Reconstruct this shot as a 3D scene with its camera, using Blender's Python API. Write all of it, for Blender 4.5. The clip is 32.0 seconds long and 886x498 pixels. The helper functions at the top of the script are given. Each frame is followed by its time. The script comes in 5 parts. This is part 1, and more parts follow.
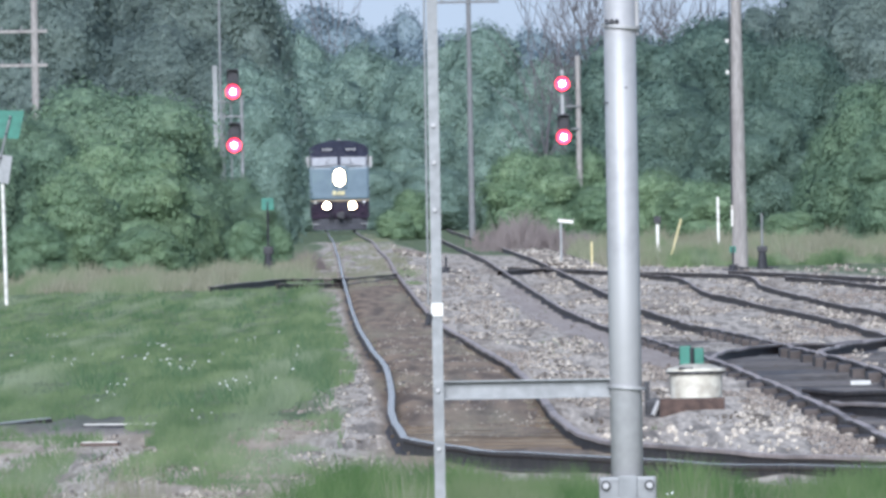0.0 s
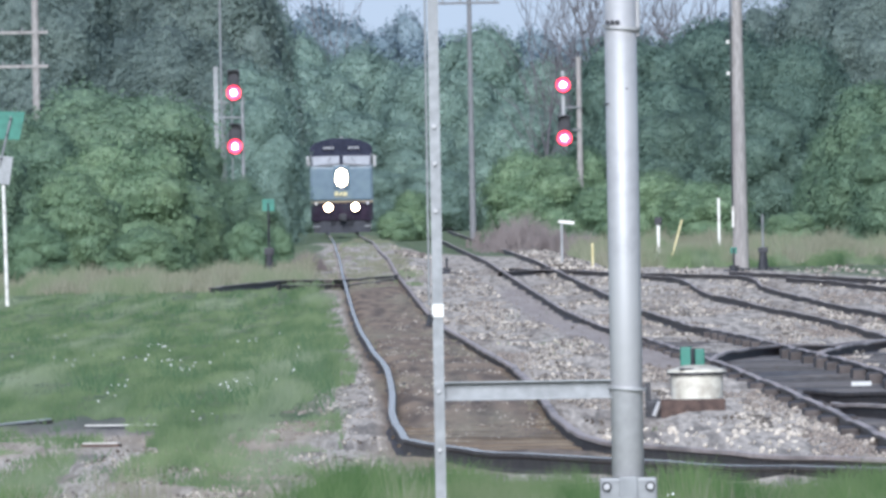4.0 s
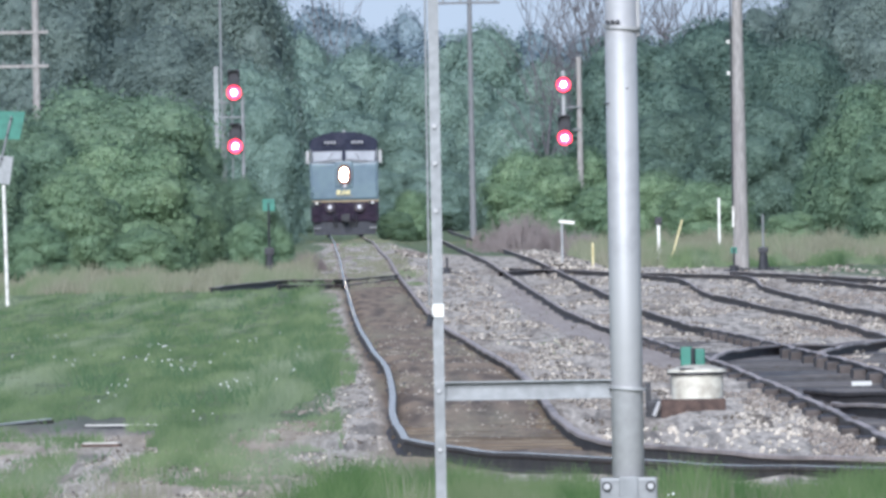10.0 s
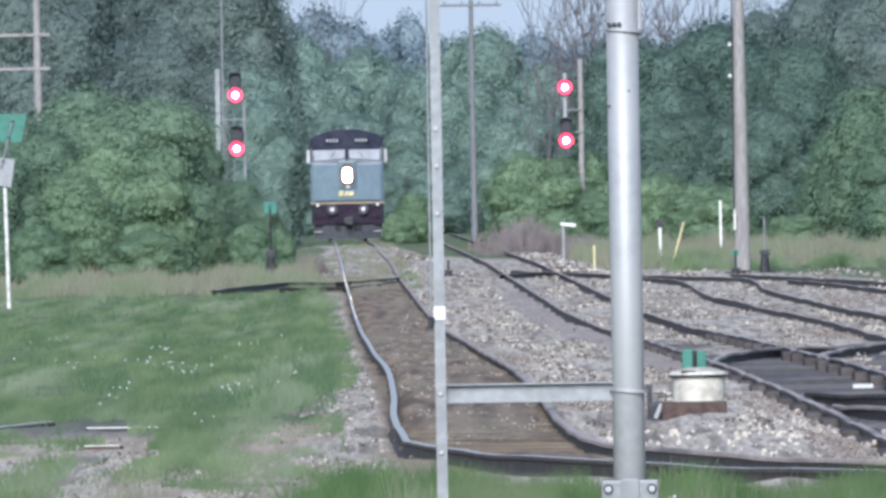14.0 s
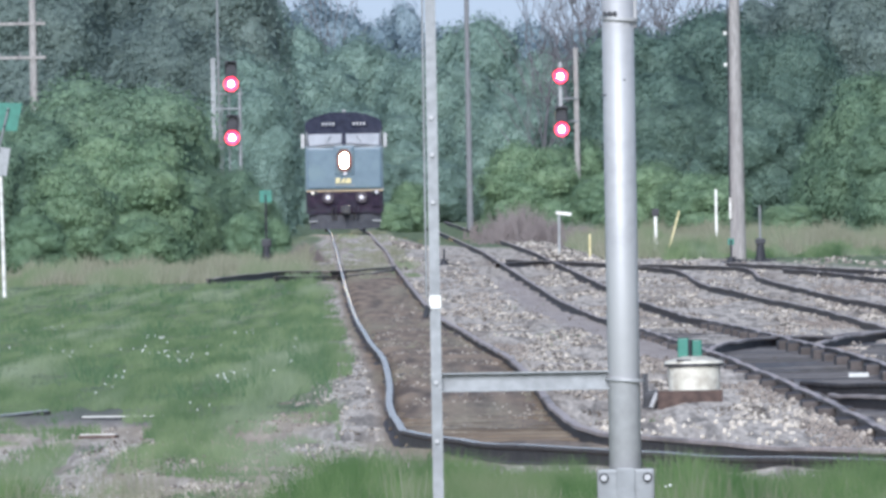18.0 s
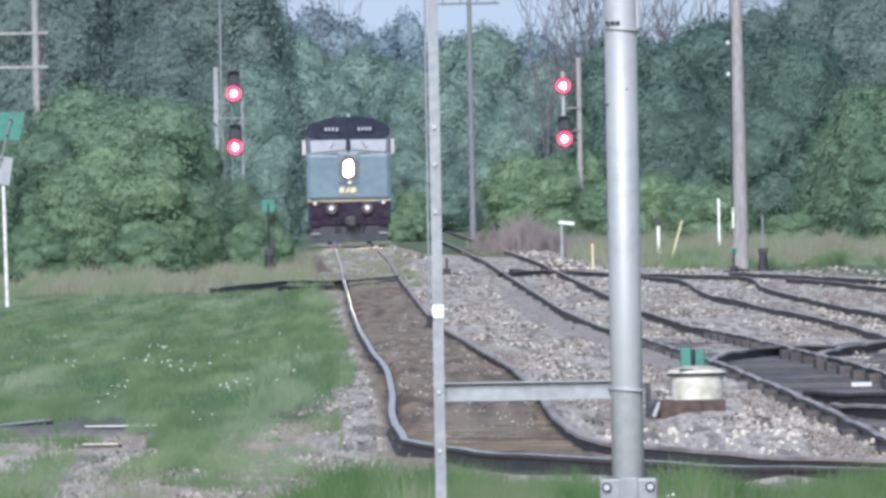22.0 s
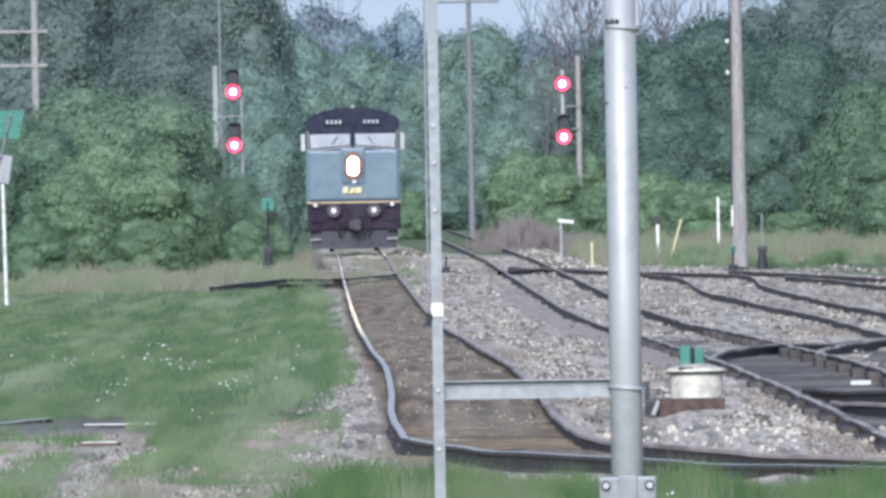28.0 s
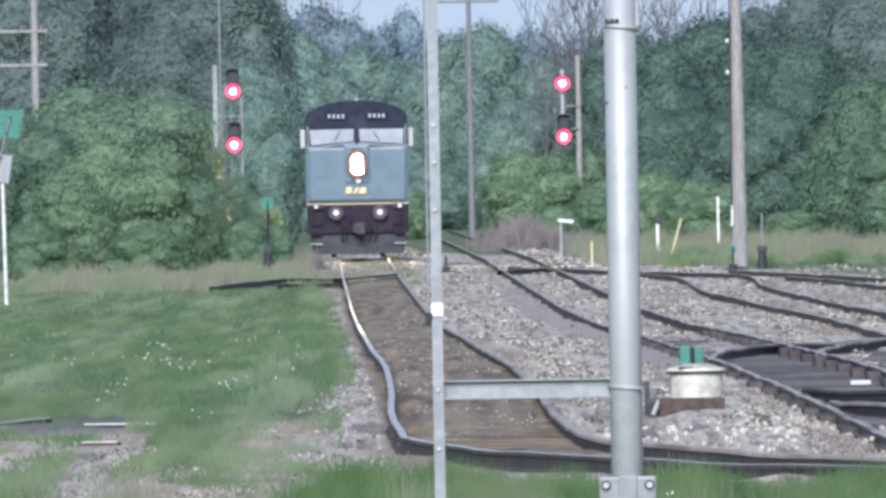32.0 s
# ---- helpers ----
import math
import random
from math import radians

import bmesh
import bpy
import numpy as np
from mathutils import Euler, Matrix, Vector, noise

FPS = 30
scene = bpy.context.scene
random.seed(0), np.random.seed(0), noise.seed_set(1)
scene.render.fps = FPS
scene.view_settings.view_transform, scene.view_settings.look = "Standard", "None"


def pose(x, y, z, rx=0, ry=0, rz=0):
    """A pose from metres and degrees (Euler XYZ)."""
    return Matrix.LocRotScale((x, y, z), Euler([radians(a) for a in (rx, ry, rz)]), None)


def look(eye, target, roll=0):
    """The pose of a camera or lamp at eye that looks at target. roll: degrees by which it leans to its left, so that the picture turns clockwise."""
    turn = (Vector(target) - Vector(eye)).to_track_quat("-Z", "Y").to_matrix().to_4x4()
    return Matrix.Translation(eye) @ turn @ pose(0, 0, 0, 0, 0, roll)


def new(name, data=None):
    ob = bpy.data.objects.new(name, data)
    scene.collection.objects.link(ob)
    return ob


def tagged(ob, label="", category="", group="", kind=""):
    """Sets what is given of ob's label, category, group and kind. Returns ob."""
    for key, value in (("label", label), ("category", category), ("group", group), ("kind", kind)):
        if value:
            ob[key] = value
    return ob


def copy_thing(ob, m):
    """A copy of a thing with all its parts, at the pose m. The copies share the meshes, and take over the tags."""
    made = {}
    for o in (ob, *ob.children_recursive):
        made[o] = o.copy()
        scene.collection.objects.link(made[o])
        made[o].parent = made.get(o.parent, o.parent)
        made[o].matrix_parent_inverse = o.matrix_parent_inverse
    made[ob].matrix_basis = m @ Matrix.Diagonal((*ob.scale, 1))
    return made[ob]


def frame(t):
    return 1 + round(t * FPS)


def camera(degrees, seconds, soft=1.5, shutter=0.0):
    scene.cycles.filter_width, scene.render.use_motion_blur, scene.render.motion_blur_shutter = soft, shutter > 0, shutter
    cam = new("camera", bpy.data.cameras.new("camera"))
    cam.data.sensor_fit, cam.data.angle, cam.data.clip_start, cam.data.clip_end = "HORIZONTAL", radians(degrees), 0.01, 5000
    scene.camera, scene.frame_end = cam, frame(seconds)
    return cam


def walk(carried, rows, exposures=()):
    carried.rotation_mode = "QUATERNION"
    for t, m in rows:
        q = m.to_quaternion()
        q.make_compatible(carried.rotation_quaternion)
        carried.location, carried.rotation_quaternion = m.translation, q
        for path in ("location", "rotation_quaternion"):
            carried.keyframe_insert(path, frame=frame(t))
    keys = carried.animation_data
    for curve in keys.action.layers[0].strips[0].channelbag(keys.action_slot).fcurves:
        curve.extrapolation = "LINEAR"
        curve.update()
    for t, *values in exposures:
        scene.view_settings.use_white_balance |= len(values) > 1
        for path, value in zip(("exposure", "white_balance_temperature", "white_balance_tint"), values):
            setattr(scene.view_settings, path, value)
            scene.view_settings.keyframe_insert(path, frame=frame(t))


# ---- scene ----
cam = camera(2.0, 32.0, soft=3.2)
EYE = 2.15
# hand sway of the long lens: seconds, tilt and turn in degrees
SWAY = [
    (0, 0.0000, -0.0003), (0.5, 0.0019, -0.0010), (1, 0.0026, -0.0003), (1.5, -0.0016, -0.0003), (2, -0.0065, -0.0016), (2.5, -0.0043, -0.0003),
    (3, -0.0023, 0.0017), (3.5, 0.0016, 0.0017), (5.5, 0.0029, 0.0000), (6, 0.0020, 0.0003), (6.5, 0.0020, 0.0010), (7, 0.0019, 0.0000),
    (7.5, 0.0000, 0.0007), (8, -0.0016, 0.0006), (8.5, -0.0023, -0.0007), (9, -0.0020, -0.0006), (9.5, -0.0023, 0.0013), (10, 0.0020, 0.0020),
    (10.5, 0.0042, 0.0030), (11, 0.0029, 0.0013), (11.5, 0.0036, 0.0023), (12, 0.0032, 0.0039), (12.5, -0.0029, -0.0020), (13, -0.0013, 0.0000),
    (13.5, 0.0020, -0.0006), (14, 0.0078, 0.0052), (14.5, 0.0078, 0.0085), (16.5, 0.0087, 0.0017), (17, 0.0059, -0.0005), (17.5, -0.0019, 0.0020),
    (18, -0.0175, -0.0044), (18.5, -0.0015, -0.0033), (19, 0.0103, -0.0010), (19.5, 0.0105, -0.0007), (20, 0.0073, 0.0054), (20.5, 0.0015, 0.0007),
    (21, 0.0056, 0.0002), (21.5, 0.0041, 0.0052), (22, 0.0039, 0.0015), (22.5, 0.0032, 0.0012), (23, 0.0020, 0.0015), (23.5, 0.0000, 0.0010),
    (24, -0.0012, 0.0015), (24.5, -0.0002, 0.0018), (25, -0.0007, -0.0024), (25.5, -0.0019, -0.0005), (27.5, 0.0000, 0.0015), (28, 0.0000, 0.0000),
    (28.5, 0.0000, 0.0002), (29, 0.0000, 0.0000), (29.5, 0.0000, 0.0002), (30, 0.0000, 0.0000), (30.5, 0.0000, 0.0005), (31, -0.0007, 0.0000),
    (31.5, 0.0000, 0.0000), (32, -0.0007, -0.0002),
]
walk(cam, [(t, pose(0, 0, EYE, 89.8686 + up, 0, turn) @ pose(0, 0, 0, 0, 0, -1.0)) for t, up, turn in SWAY])

# ---------------------------------------------------------------- light
scene.view_settings.exposure = 1.85
world = bpy.data.worlds.new("sky")
scene.world = world
world.use_nodes = True
wn = world.node_tree.nodes
sky = wn.new("ShaderNodeTexSky")
sky.sky_type, sky.sun_disc = "NISHITA", False
sky.sun_elevation, sky.sun_rotation = radians(26), radians(186.9)
sky.air_density, sky.dust_density, sky.ozone_density = 0.6, 0.1, 2.2
wn["Background"].inputs["Strength"].default_value = 0.055
pale = wn.new("ShaderNodeHueSaturation")
pale.inputs["Saturation"].default_value = 1.0
world.node_tree.links.new(sky.outputs[0], pale.inputs["Color"])
veil = wn.new("ShaderNodeVectorMath")
veil.operation = "MINIMUM"
veil.inputs[1].default_value = (2.75, 3.45, 4.5)
world.node_tree.links.new(pale.outputs[0], veil.inputs[0])
world.node_tree.links.new(veil.outputs[0], wn["Background"].inputs["Color"])
sun = new("sun", bpy.data.lights.new("sun", "SUN"))
sun.data.energy, sun.data.angle, sun.data.color = 1.65, radians(35), (0.92, 0.965, 1.09)
sun.matrix_world = look((-9, -74, 36.5), (0, 0, 0))


# ---------------------------------------------------------------- materials
def surface(name, dark, light, scale=4.0, rough=0.8, bump=0.3, metal=0.0, stain=None, stain_scale=0.6, island=0.0, thing=0.0, stretch=(1, 1, 1), fine=30.0):
    """Two-scale procedural surface: dark to light grain, wide stains, fine bump."""
    m = bpy.data.materials.new(name)
    m.use_nodes = True
    n, ln = m.node_tree.nodes, m.node_tree.links
    b = n["Principled BSDF"]
    co = n.new("ShaderNodeNewGeometry")
    mp = n.new("ShaderNodeMapping")
    mp.inputs["Scale"].default_value = stretch
    ln.new(co.outputs["Position"], mp.inputs[0])
    t1 = n.new("ShaderNodeTexNoise")
    t1.inputs["Scale"].default_value, t1.inputs["Detail"].default_value = scale, 6
    t2 = n.new("ShaderNodeTexNoise")
    t2.inputs["Scale"].default_value, t2.inputs["Detail"].default_value = stain_scale, 3
    t3 = n.new("ShaderNodeTexNoise")
    t3.inputs["Scale"].default_value, t3.inputs["Detail"].default_value = fine, 4
    for t in (t1, t2, t3):
        ln.new(mp.outputs[0], t.inputs["Vector"])
    r = n.new("ShaderNodeValToRGB")
    r.color_ramp.elements[0].position, r.color_ramp.elements[1].position = 0.32, 0.68
    r.color_ramp.elements[0].color, r.color_ramp.elements[1].color = (*dark, 1), (*light, 1)
    fac = t1.outputs["Fac"]
    for amount, source in ((island, co.outputs["Random Per Island"]), (thing, None)):
        if amount:
            if source is None:
                source = n.new("ShaderNodeObjectInfo").outputs["Random"]
            mm = n.new("ShaderNodeMath")
            mm.operation = "MULTIPLY_ADD"
            ln.new(source, mm.inputs[0])
            mm.inputs[1].default_value = amount
            ln.new(fac, mm.inputs[2])
            ms = n.new("ShaderNodeMath")
            ms.operation = "SUBTRACT"
            ln.new(mm.outputs[0], ms.inputs[0])
            ms.inputs[1].default_value = amount / 2
            fac = ms.outputs[0]
    ln.new(fac, r.inputs[0])
    col = r.outputs[0]
    if stain:
        mx = n.new("ShaderNodeMix")
        mx.data_type = "RGBA"
        r2 = n.new("ShaderNodeValToRGB")
        r2.color_ramp.elements[0].position, r2.color_ramp.elements[1].position = 0.5, 0.68
        ln.new(t2.outputs["Fac"], r2.inputs[0])
        ln.new(r2.outputs[0], mx.inputs[0])
        ln.new(col, mx.inputs[6])
        mx.inputs[7].default_value = (*stain, 1)
        col = mx.outputs[2]
    ln.new(col, b.inputs["Base Color"])
    b.inputs["Roughness"].default_value, b.inputs["Metallic"].default_value = rough, metal
    if bump:
        bp = n.new("ShaderNodeBump")
        bp.inputs["Strength"].default_value, bp.inputs["Distance"].default_value = bump, 0.02
        ln.new(t3.outputs["Fac"], bp.inputs["Height"])
        ln.new(bp.outputs[0], b.inputs["Normal"])
    return m


def glow(name, color, strength):
    m = bpy.data.materials.new(name)
    m.use_nodes = True
    b = m.node_tree.nodes["Principled BSDF"]
    b.inputs["Base Color"].default_value = (*color, 1)
    b.inputs["Emission Color"].default_value = (*color, 1)
    b.inputs["Emission Strength"].default_value = strength
    return m


RAIL_SIDE = surface("rusty rail steel", (0.045, 0.036, 0.032), (0.105, 0.086, 0.077), 9, 0.7, 0.3, 0.3, (0.05, 0.04, 0.035), 1.5)
RAIL_TOP = surface("worn rail head", (0.26, 0.208, 0.18), (0.38, 0.315, 0.28), 20, 0.2, 0.08, 0.15, (0.33, 0.265, 0.23), 0.25)
RAIL_DULL = surface("dull rail head", (0.36, 0.285, 0.245), (0.56, 0.47, 0.42), 12, 0.5, 0.1, 0.1, (0.19, 0.15, 0.13), 0.4)
for steel in (RAIL_TOP, RAIL_DULL):
    steel.node_tree.nodes["Principled BSDF"].inputs["Specular Tint"].default_value = (1.0, 0.78, 0.66, 1)
    steel.node_tree.nodes["Principled BSDF"].inputs["Specular IOR Level"].default_value = 0.3
TIE_BROWN = surface("dirt-brown worn tie", (0.085, 0.062, 0.043), (0.165, 0.124, 0.087), 10, 0.95, 0.5, 0, (0.24, 0.195, 0.14), 1.4, 0, 0.4, (1, 8, 8))
TIE = surface("weathered creosoted tie", (0.055, 0.05, 0.048), (0.15, 0.138, 0.132), 10, 0.9, 0.5, 0, None, 1, 0, 0.4, (1, 8, 8))
STONE = surface("crushed limestone ballast", (0.09, 0.075, 0.062), (0.53, 0.47, 0.39), 6, 0.9, 0.5, 0, (0.22, 0.18, 0.15), 1.1, 0.45, 0, (1, 0.014, 1))
GALV = surface("galvanised steel", (0.34, 0.335, 0.325), (0.4, 0.395, 0.385), 25, 0.55, 0.02, 0.25, (0.41, 0.405, 0.39), 2)
ZINC = surface("dull galvanised steel", (0.21, 0.215, 0.212), (0.28, 0.287, 0.283), 25, 0.55, 0.1, 0.4, (0.19, 0.195, 0.192), 3)
DARK_METAL = surface("blackened metal", (0.012, 0.012, 0.014), (0.035, 0.035, 0.04), 12, 0.55, 0.1, 0.2)
POLE_WOOD = surface("grey weathered pole timber", (0.2, 0.185, 0.17), (0.35, 0.325, 0.3), 6, 0.9, 0.4, 0, (0.2, 0.18, 0.17), 0.5, 0, 0, (6, 6, 0.6))
DARK_WOOD = surface("dark creosoted pole timber", (0.125, 0.128, 0.13), (0.205, 0.205, 0.205), 6, 0.9, 0.4, 0, None, 1, 0, 0, (6, 6, 0.6))
WHITE = surface("chalky white paint", (0.56, 0.545, 0.49), (0.72, 0.7, 0.63), 8, 0.6, 0.1, 0, (0.45, 0.42, 0.37), 5)
CREAM = surface("weathered cream paint", (0.5, 0.47, 0.38), (0.66, 0.63, 0.53), 8, 0.65, 0.1, 0, (0.4, 0.36, 0.29), 6)
RUST = surface("rusty iron", (0.045, 0.03, 0.026), (0.12, 0.078, 0.062), 10, 0.85, 0.4, 0.2)
GREEN_SIGN = surface("faded green enamel", (0.012, 0.12, 0.082), (0.025, 0.18, 0.125), 6, 0.5, 0.1)
OLIVE = surface("dull ochre paint", (0.36, 0.27, 0.16), (0.48, 0.37, 0.23), 8, 0.6, 0.1)
PALE_YELLOW = surface("faded yellow paint", (0.5, 0.42, 0.2), (0.62, 0.55, 0.32), 8, 0.7, 0.05)
TEAL = surface("weathered blue-grey locomotive paint", (0.072, 0.115, 0.145), (0.094, 0.143, 0.175), 3, 0.4, 0.04, 0, (0.1, 0.152, 0.172), 1.2)
ROOF_DARK = surface("sooty dark roof paint", (0.010, 0.012, 0.024), (0.022, 0.025, 0.044), 4, 0.6, 0.08, 0, (0.03, 0.031, 0.048), 1.0)
MAROON = surface("dark maroon and black underframe", (0.014, 0.01, 0.02), (0.032, 0.02, 0.034), 5, 0.65, 0.15, 0, (0.032, 0.03, 0.04), 1.5)
PLOW = surface("dusty grey pilot steel", (0.016, 0.017, 0.022), (0.034, 0.035, 0.043), 6, 0.7, 0.1, 0.0)
for paint in (ROOF_DARK, MAROON):
    paint.node_tree.nodes["Principled BSDF"].inputs["Specular IOR Level"].default_value = 0.12
# matt pale grey: the sky's reflection is put into the base colour
GLASS = surface("windscreen glass with painted sky reflection", (0.14, 0.152, 0.172), (0.2, 0.212, 0.232), 2, 0.35, 0.0, 0.0)
HEADLIGHT = glow("headlight beam", (1.0, 0.78, 0.48), 650)
HIGH_BEAM = glow("full beam lamp", (1.0, 0.8, 0.52), 9)


def bowl_glare(name, cx, cz, wide, tall):
    """Glare put into a lamp bowl's emission: bright middle fading to dull warm rim."""
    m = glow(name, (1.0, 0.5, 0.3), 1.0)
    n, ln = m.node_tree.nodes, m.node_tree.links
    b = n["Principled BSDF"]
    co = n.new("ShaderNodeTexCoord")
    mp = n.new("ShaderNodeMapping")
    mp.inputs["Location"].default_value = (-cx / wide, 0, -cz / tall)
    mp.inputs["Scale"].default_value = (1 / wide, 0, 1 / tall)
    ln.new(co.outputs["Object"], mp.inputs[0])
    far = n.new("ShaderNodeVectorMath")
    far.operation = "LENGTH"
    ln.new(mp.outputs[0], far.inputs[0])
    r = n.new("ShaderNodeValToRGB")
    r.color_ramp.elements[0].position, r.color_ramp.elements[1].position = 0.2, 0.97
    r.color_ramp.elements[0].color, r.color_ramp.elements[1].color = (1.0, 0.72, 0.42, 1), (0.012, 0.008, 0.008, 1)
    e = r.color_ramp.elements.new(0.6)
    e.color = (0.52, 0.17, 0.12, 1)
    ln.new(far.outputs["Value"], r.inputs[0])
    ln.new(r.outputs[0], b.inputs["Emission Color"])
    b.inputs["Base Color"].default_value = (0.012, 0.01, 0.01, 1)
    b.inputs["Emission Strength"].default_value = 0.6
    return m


# oval as wide as the headlight's halo, which its emission paints
GLARE_BOWL = bowl_glare("lamp bowl with painted glare", 0, 0, 0.32, 0.47)
LAMP_BOWL = surface("dull lamp bowl", (0.03, 0.02, 0.035), (0.06, 0.045, 0.06), 10, 0.6, 0.05)
DIM_LAMP = glow("dimmed lamp", (0.55, 0.55, 0.58), 0.04)
RED_CORE = glow("lit red signal core", (1.0, 0.55, 0.62), 9)
# red bloom round the signal lamp, painted as a wide glowing disc
RED_BLOOM = glow("red signal lens with painted bloom", (1.0, 0.03, 0.08), 1.3)


def foliage(name, dark, light, thru=0.5, scale=0.7, island=0.06, thing=0.25, wide=None, stretch=(1, 1, 1), wide_scale=0.13):
    """Leaves: matt, half translucent, tinted leaf by leaf and in wider drifts."""
    m = surface(name, dark, light, scale, 0.7, 0, 0, wide, wide_scale, island, thing, stretch)
    n, ln = m.node_tree.nodes, m.node_tree.links
    b = n["Principled BSDF"]
    b.inputs["Specular IOR Level"].default_value = 0.2
    col = b.inputs["Base Color"].links[0].from_socket
    tr = n.new("ShaderNodeBsdfTranslucent")
    ln.new(col, tr.inputs["Color"])
    mx = n.new("ShaderNodeMixShader")
    mx.inputs[0].default_value = thru
    ln.new(b.outputs[0], mx.inputs[1])
    ln.new(tr.outputs[0], mx.inputs[2])
    ln.new(mx.outputs[0], n["Material Output"].inputs["Surface"])
    return m


GRASS = foliage("meadow grass", (0.095, 0.165, 0.075), (0.255, 0.33, 0.168), 0.45, 2.2, 0.12, 0, (0.315, 0.37, 0.24), (1, 0.014, 1), 0.8)
VERGE = foliage("long verge grass", (0.07, 0.145, 0.05), (0.185, 0.275, 0.11), 0.45, 2.6, 0.18, 0, (0.22, 0.27, 0.14), (1, 0.05, 1), 0.9)
TUFT = foliage("dark tufted grass", (0.08, 0.155, 0.075), (0.17, 0.255, 0.13), 0.45, 2.2, 0.12, 0)
DRY_GRASS = foliage("dry tall grass", (0.25, 0.25, 0.165), (0.41, 0.39, 0.285), 0.45, 0.5, 0.3, 0, (0.22, 0.285, 0.15), (1, 0.02, 1), 0.5)
PETAL = surface("white petals", (0.7, 0.7, 0.66), (0.85, 0.85, 0.8), 5, 0.7, 0)


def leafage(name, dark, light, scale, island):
    """The material pair of a crown: translucent leaves outside, inner hulls darkened for shade."""
    # shade within the crown put into the colour, two thirds of the leaves'
    shaded = [tuple(0.66 * c for c in shade) for shade in (dark, light)]
    return foliage(name, dark, light, 0.42, scale, island), foliage(name + " inside", *shaded, 0.0, scale, island * 0.5)


LEAF_MID = leafage("mid green foliage", (0.156, 0.238, 0.160), (0.218, 0.311, 0.197), 1.1, 0.18)
LEAF_LIGHT = leafage("light spring foliage", (0.150, 0.236, 0.141), (0.223, 0.315, 0.181), 1.1, 0.18)
LEAF_FRESH = leafage("fresh green foliage", (0.132, 0.212, 0.14), (0.19, 0.278, 0.175), 1.1, 0.18)
LEAF_DARK = leafage("dark green foliage", (0.112, 0.177, 0.142), (0.156, 0.228, 0.175), 0.9, 0.18)
LEAF_GREY = leafage("greyish olive foliage", (0.145, 0.193, 0.172), (0.186, 0.239, 0.207), 0.8, 0.18)
# far leaves paled, then blued: haze put into the base colour
LEAF_HAZE = leafage("green foliage with painted haze", (0.192, 0.277, 0.232), (0.241, 0.334, 0.272), 0.6, 0.14)
LEAF_FAR_HAZE = leafage("foliage with painted blue haze", (0.211, 0.282, 0.308), (0.252, 0.322, 0.352), 0.4, 0.1)
BROWN_TWIG = foliage("brown dead brush", (0.26, 0.215, 0.2), (0.38, 0.32, 0.295))
BARK = surface("grey bark", (0.075, 0.07, 0.075), (0.14, 0.13, 0.135), 5, 0.9, 0.5, 0, None, 1, 0, 0, (4, 4, 0.8))


# ---------------------------------------------------------------- helpers
def part(name, bm, mat, parent=None, label="", smooth=False):
    me = bpy.data.meshes.new(name)
    bmesh.ops.recalc_face_normals(bm, faces=bm.faces)
    bm.to_mesh(me)
    bm.free()
    me.materials.append(mat)
    if smooth:
        me.polygons.foreach_set("use_smooth", [True] * len(me.polygons))
    ob = new(name, me)
    ob.parent = parent
    return tagged(ob, label)


def sheet(name, verts, faces, mats, parent=None, index=None, smooth=False):
    me = bpy.data.meshes.new(name)
    me.from_pydata([tuple(v) for v in verts], [], [tuple(f) for f in faces])
    for m in mats:
        me.materials.append(m)
    if index is not None:
        me.polygons.foreach_set("material_index", list(index))
    if smooth:
        me.polygons.foreach_set("use_smooth", [True] * len(me.polygons))
    ob = new(name, me)
    ob.parent = parent
    return ob


def thing(name, x, y, z, label, category, group="", rz=0, rx=0, ry=0):
    ob = new(name)
    ob.matrix_basis = pose(x, y, z, rx, ry, rz)
    ob.empty_display_size = 0.3
    return tagged(ob, label, category, group)


def box(bm, x0, x1, y0, y1, z0, z1, bevel=0.0):
    r = bmesh.ops.create_cube(bm, size=1)
    for v in r["verts"]:
        v.co = Vector(((x0 + x1) / 2 + v.co.x * (x1 - x0), (y0 + y1) / 2 + v.co.y * (y1 - y0), (z0 + z1) / 2 + v.co.z * (z1 - z0)))
    if bevel:
        ed = list({e for v in r["verts"] for e in v.link_edges})
        bmesh.ops.bevel(bm, geom=ed, offset=bevel, segments=2, affect="EDGES", profile=0.7)
    return bm


def tube(bm, a, b, ra, rb=None, seg=12):
    a, b = Vector(a), Vector(b)
    rb = ra if rb is None else rb
    r = bmesh.ops.create_cone(bm, cap_ends=True, segments=seg, radius1=ra, radius2=rb, depth=(b - a).length)
    m = Matrix.Translation((a + b) / 2) @ (b - a).to_track_quat("Z", "Y").to_matrix().to_4x4()
    bmesh.ops.transform(bm, matrix=m, verts=r["verts"])
    return bm


def bb(*args, **kw):
    return box(bmesh.new(), *args, **kw)


def tt(*args, **kw):
    return tube(bmesh.new(), *args, **kw)


# ---------------------------------------------------------------- lie of the land
PROFILE_Y = [75, 173, 204, 252, 299, 381, 440, 516, 615, 680, 788, 1500]
PROFILE_Z = [0.044, 0.044, 0.044, 0.089, 0.07, -0.07, -0.22, -0.28, -0.18, -0.11, 0.01, 0.01]


def rail_z(y):
    """Height of the rail heads at a distance up the line."""
    return float(np.interp(y, PROFILE_Y, PROFILE_Z))


def main_z(y):
    """Head of the main rails: the far line climbs a low embankment."""
    return rail_z(y) + float(np.interp(y, [715, 776, 880, 985, 1100, 1230, 1420], [0, 0.12, 0.14, 0.26, 0.15, 0.06, 0.03]))


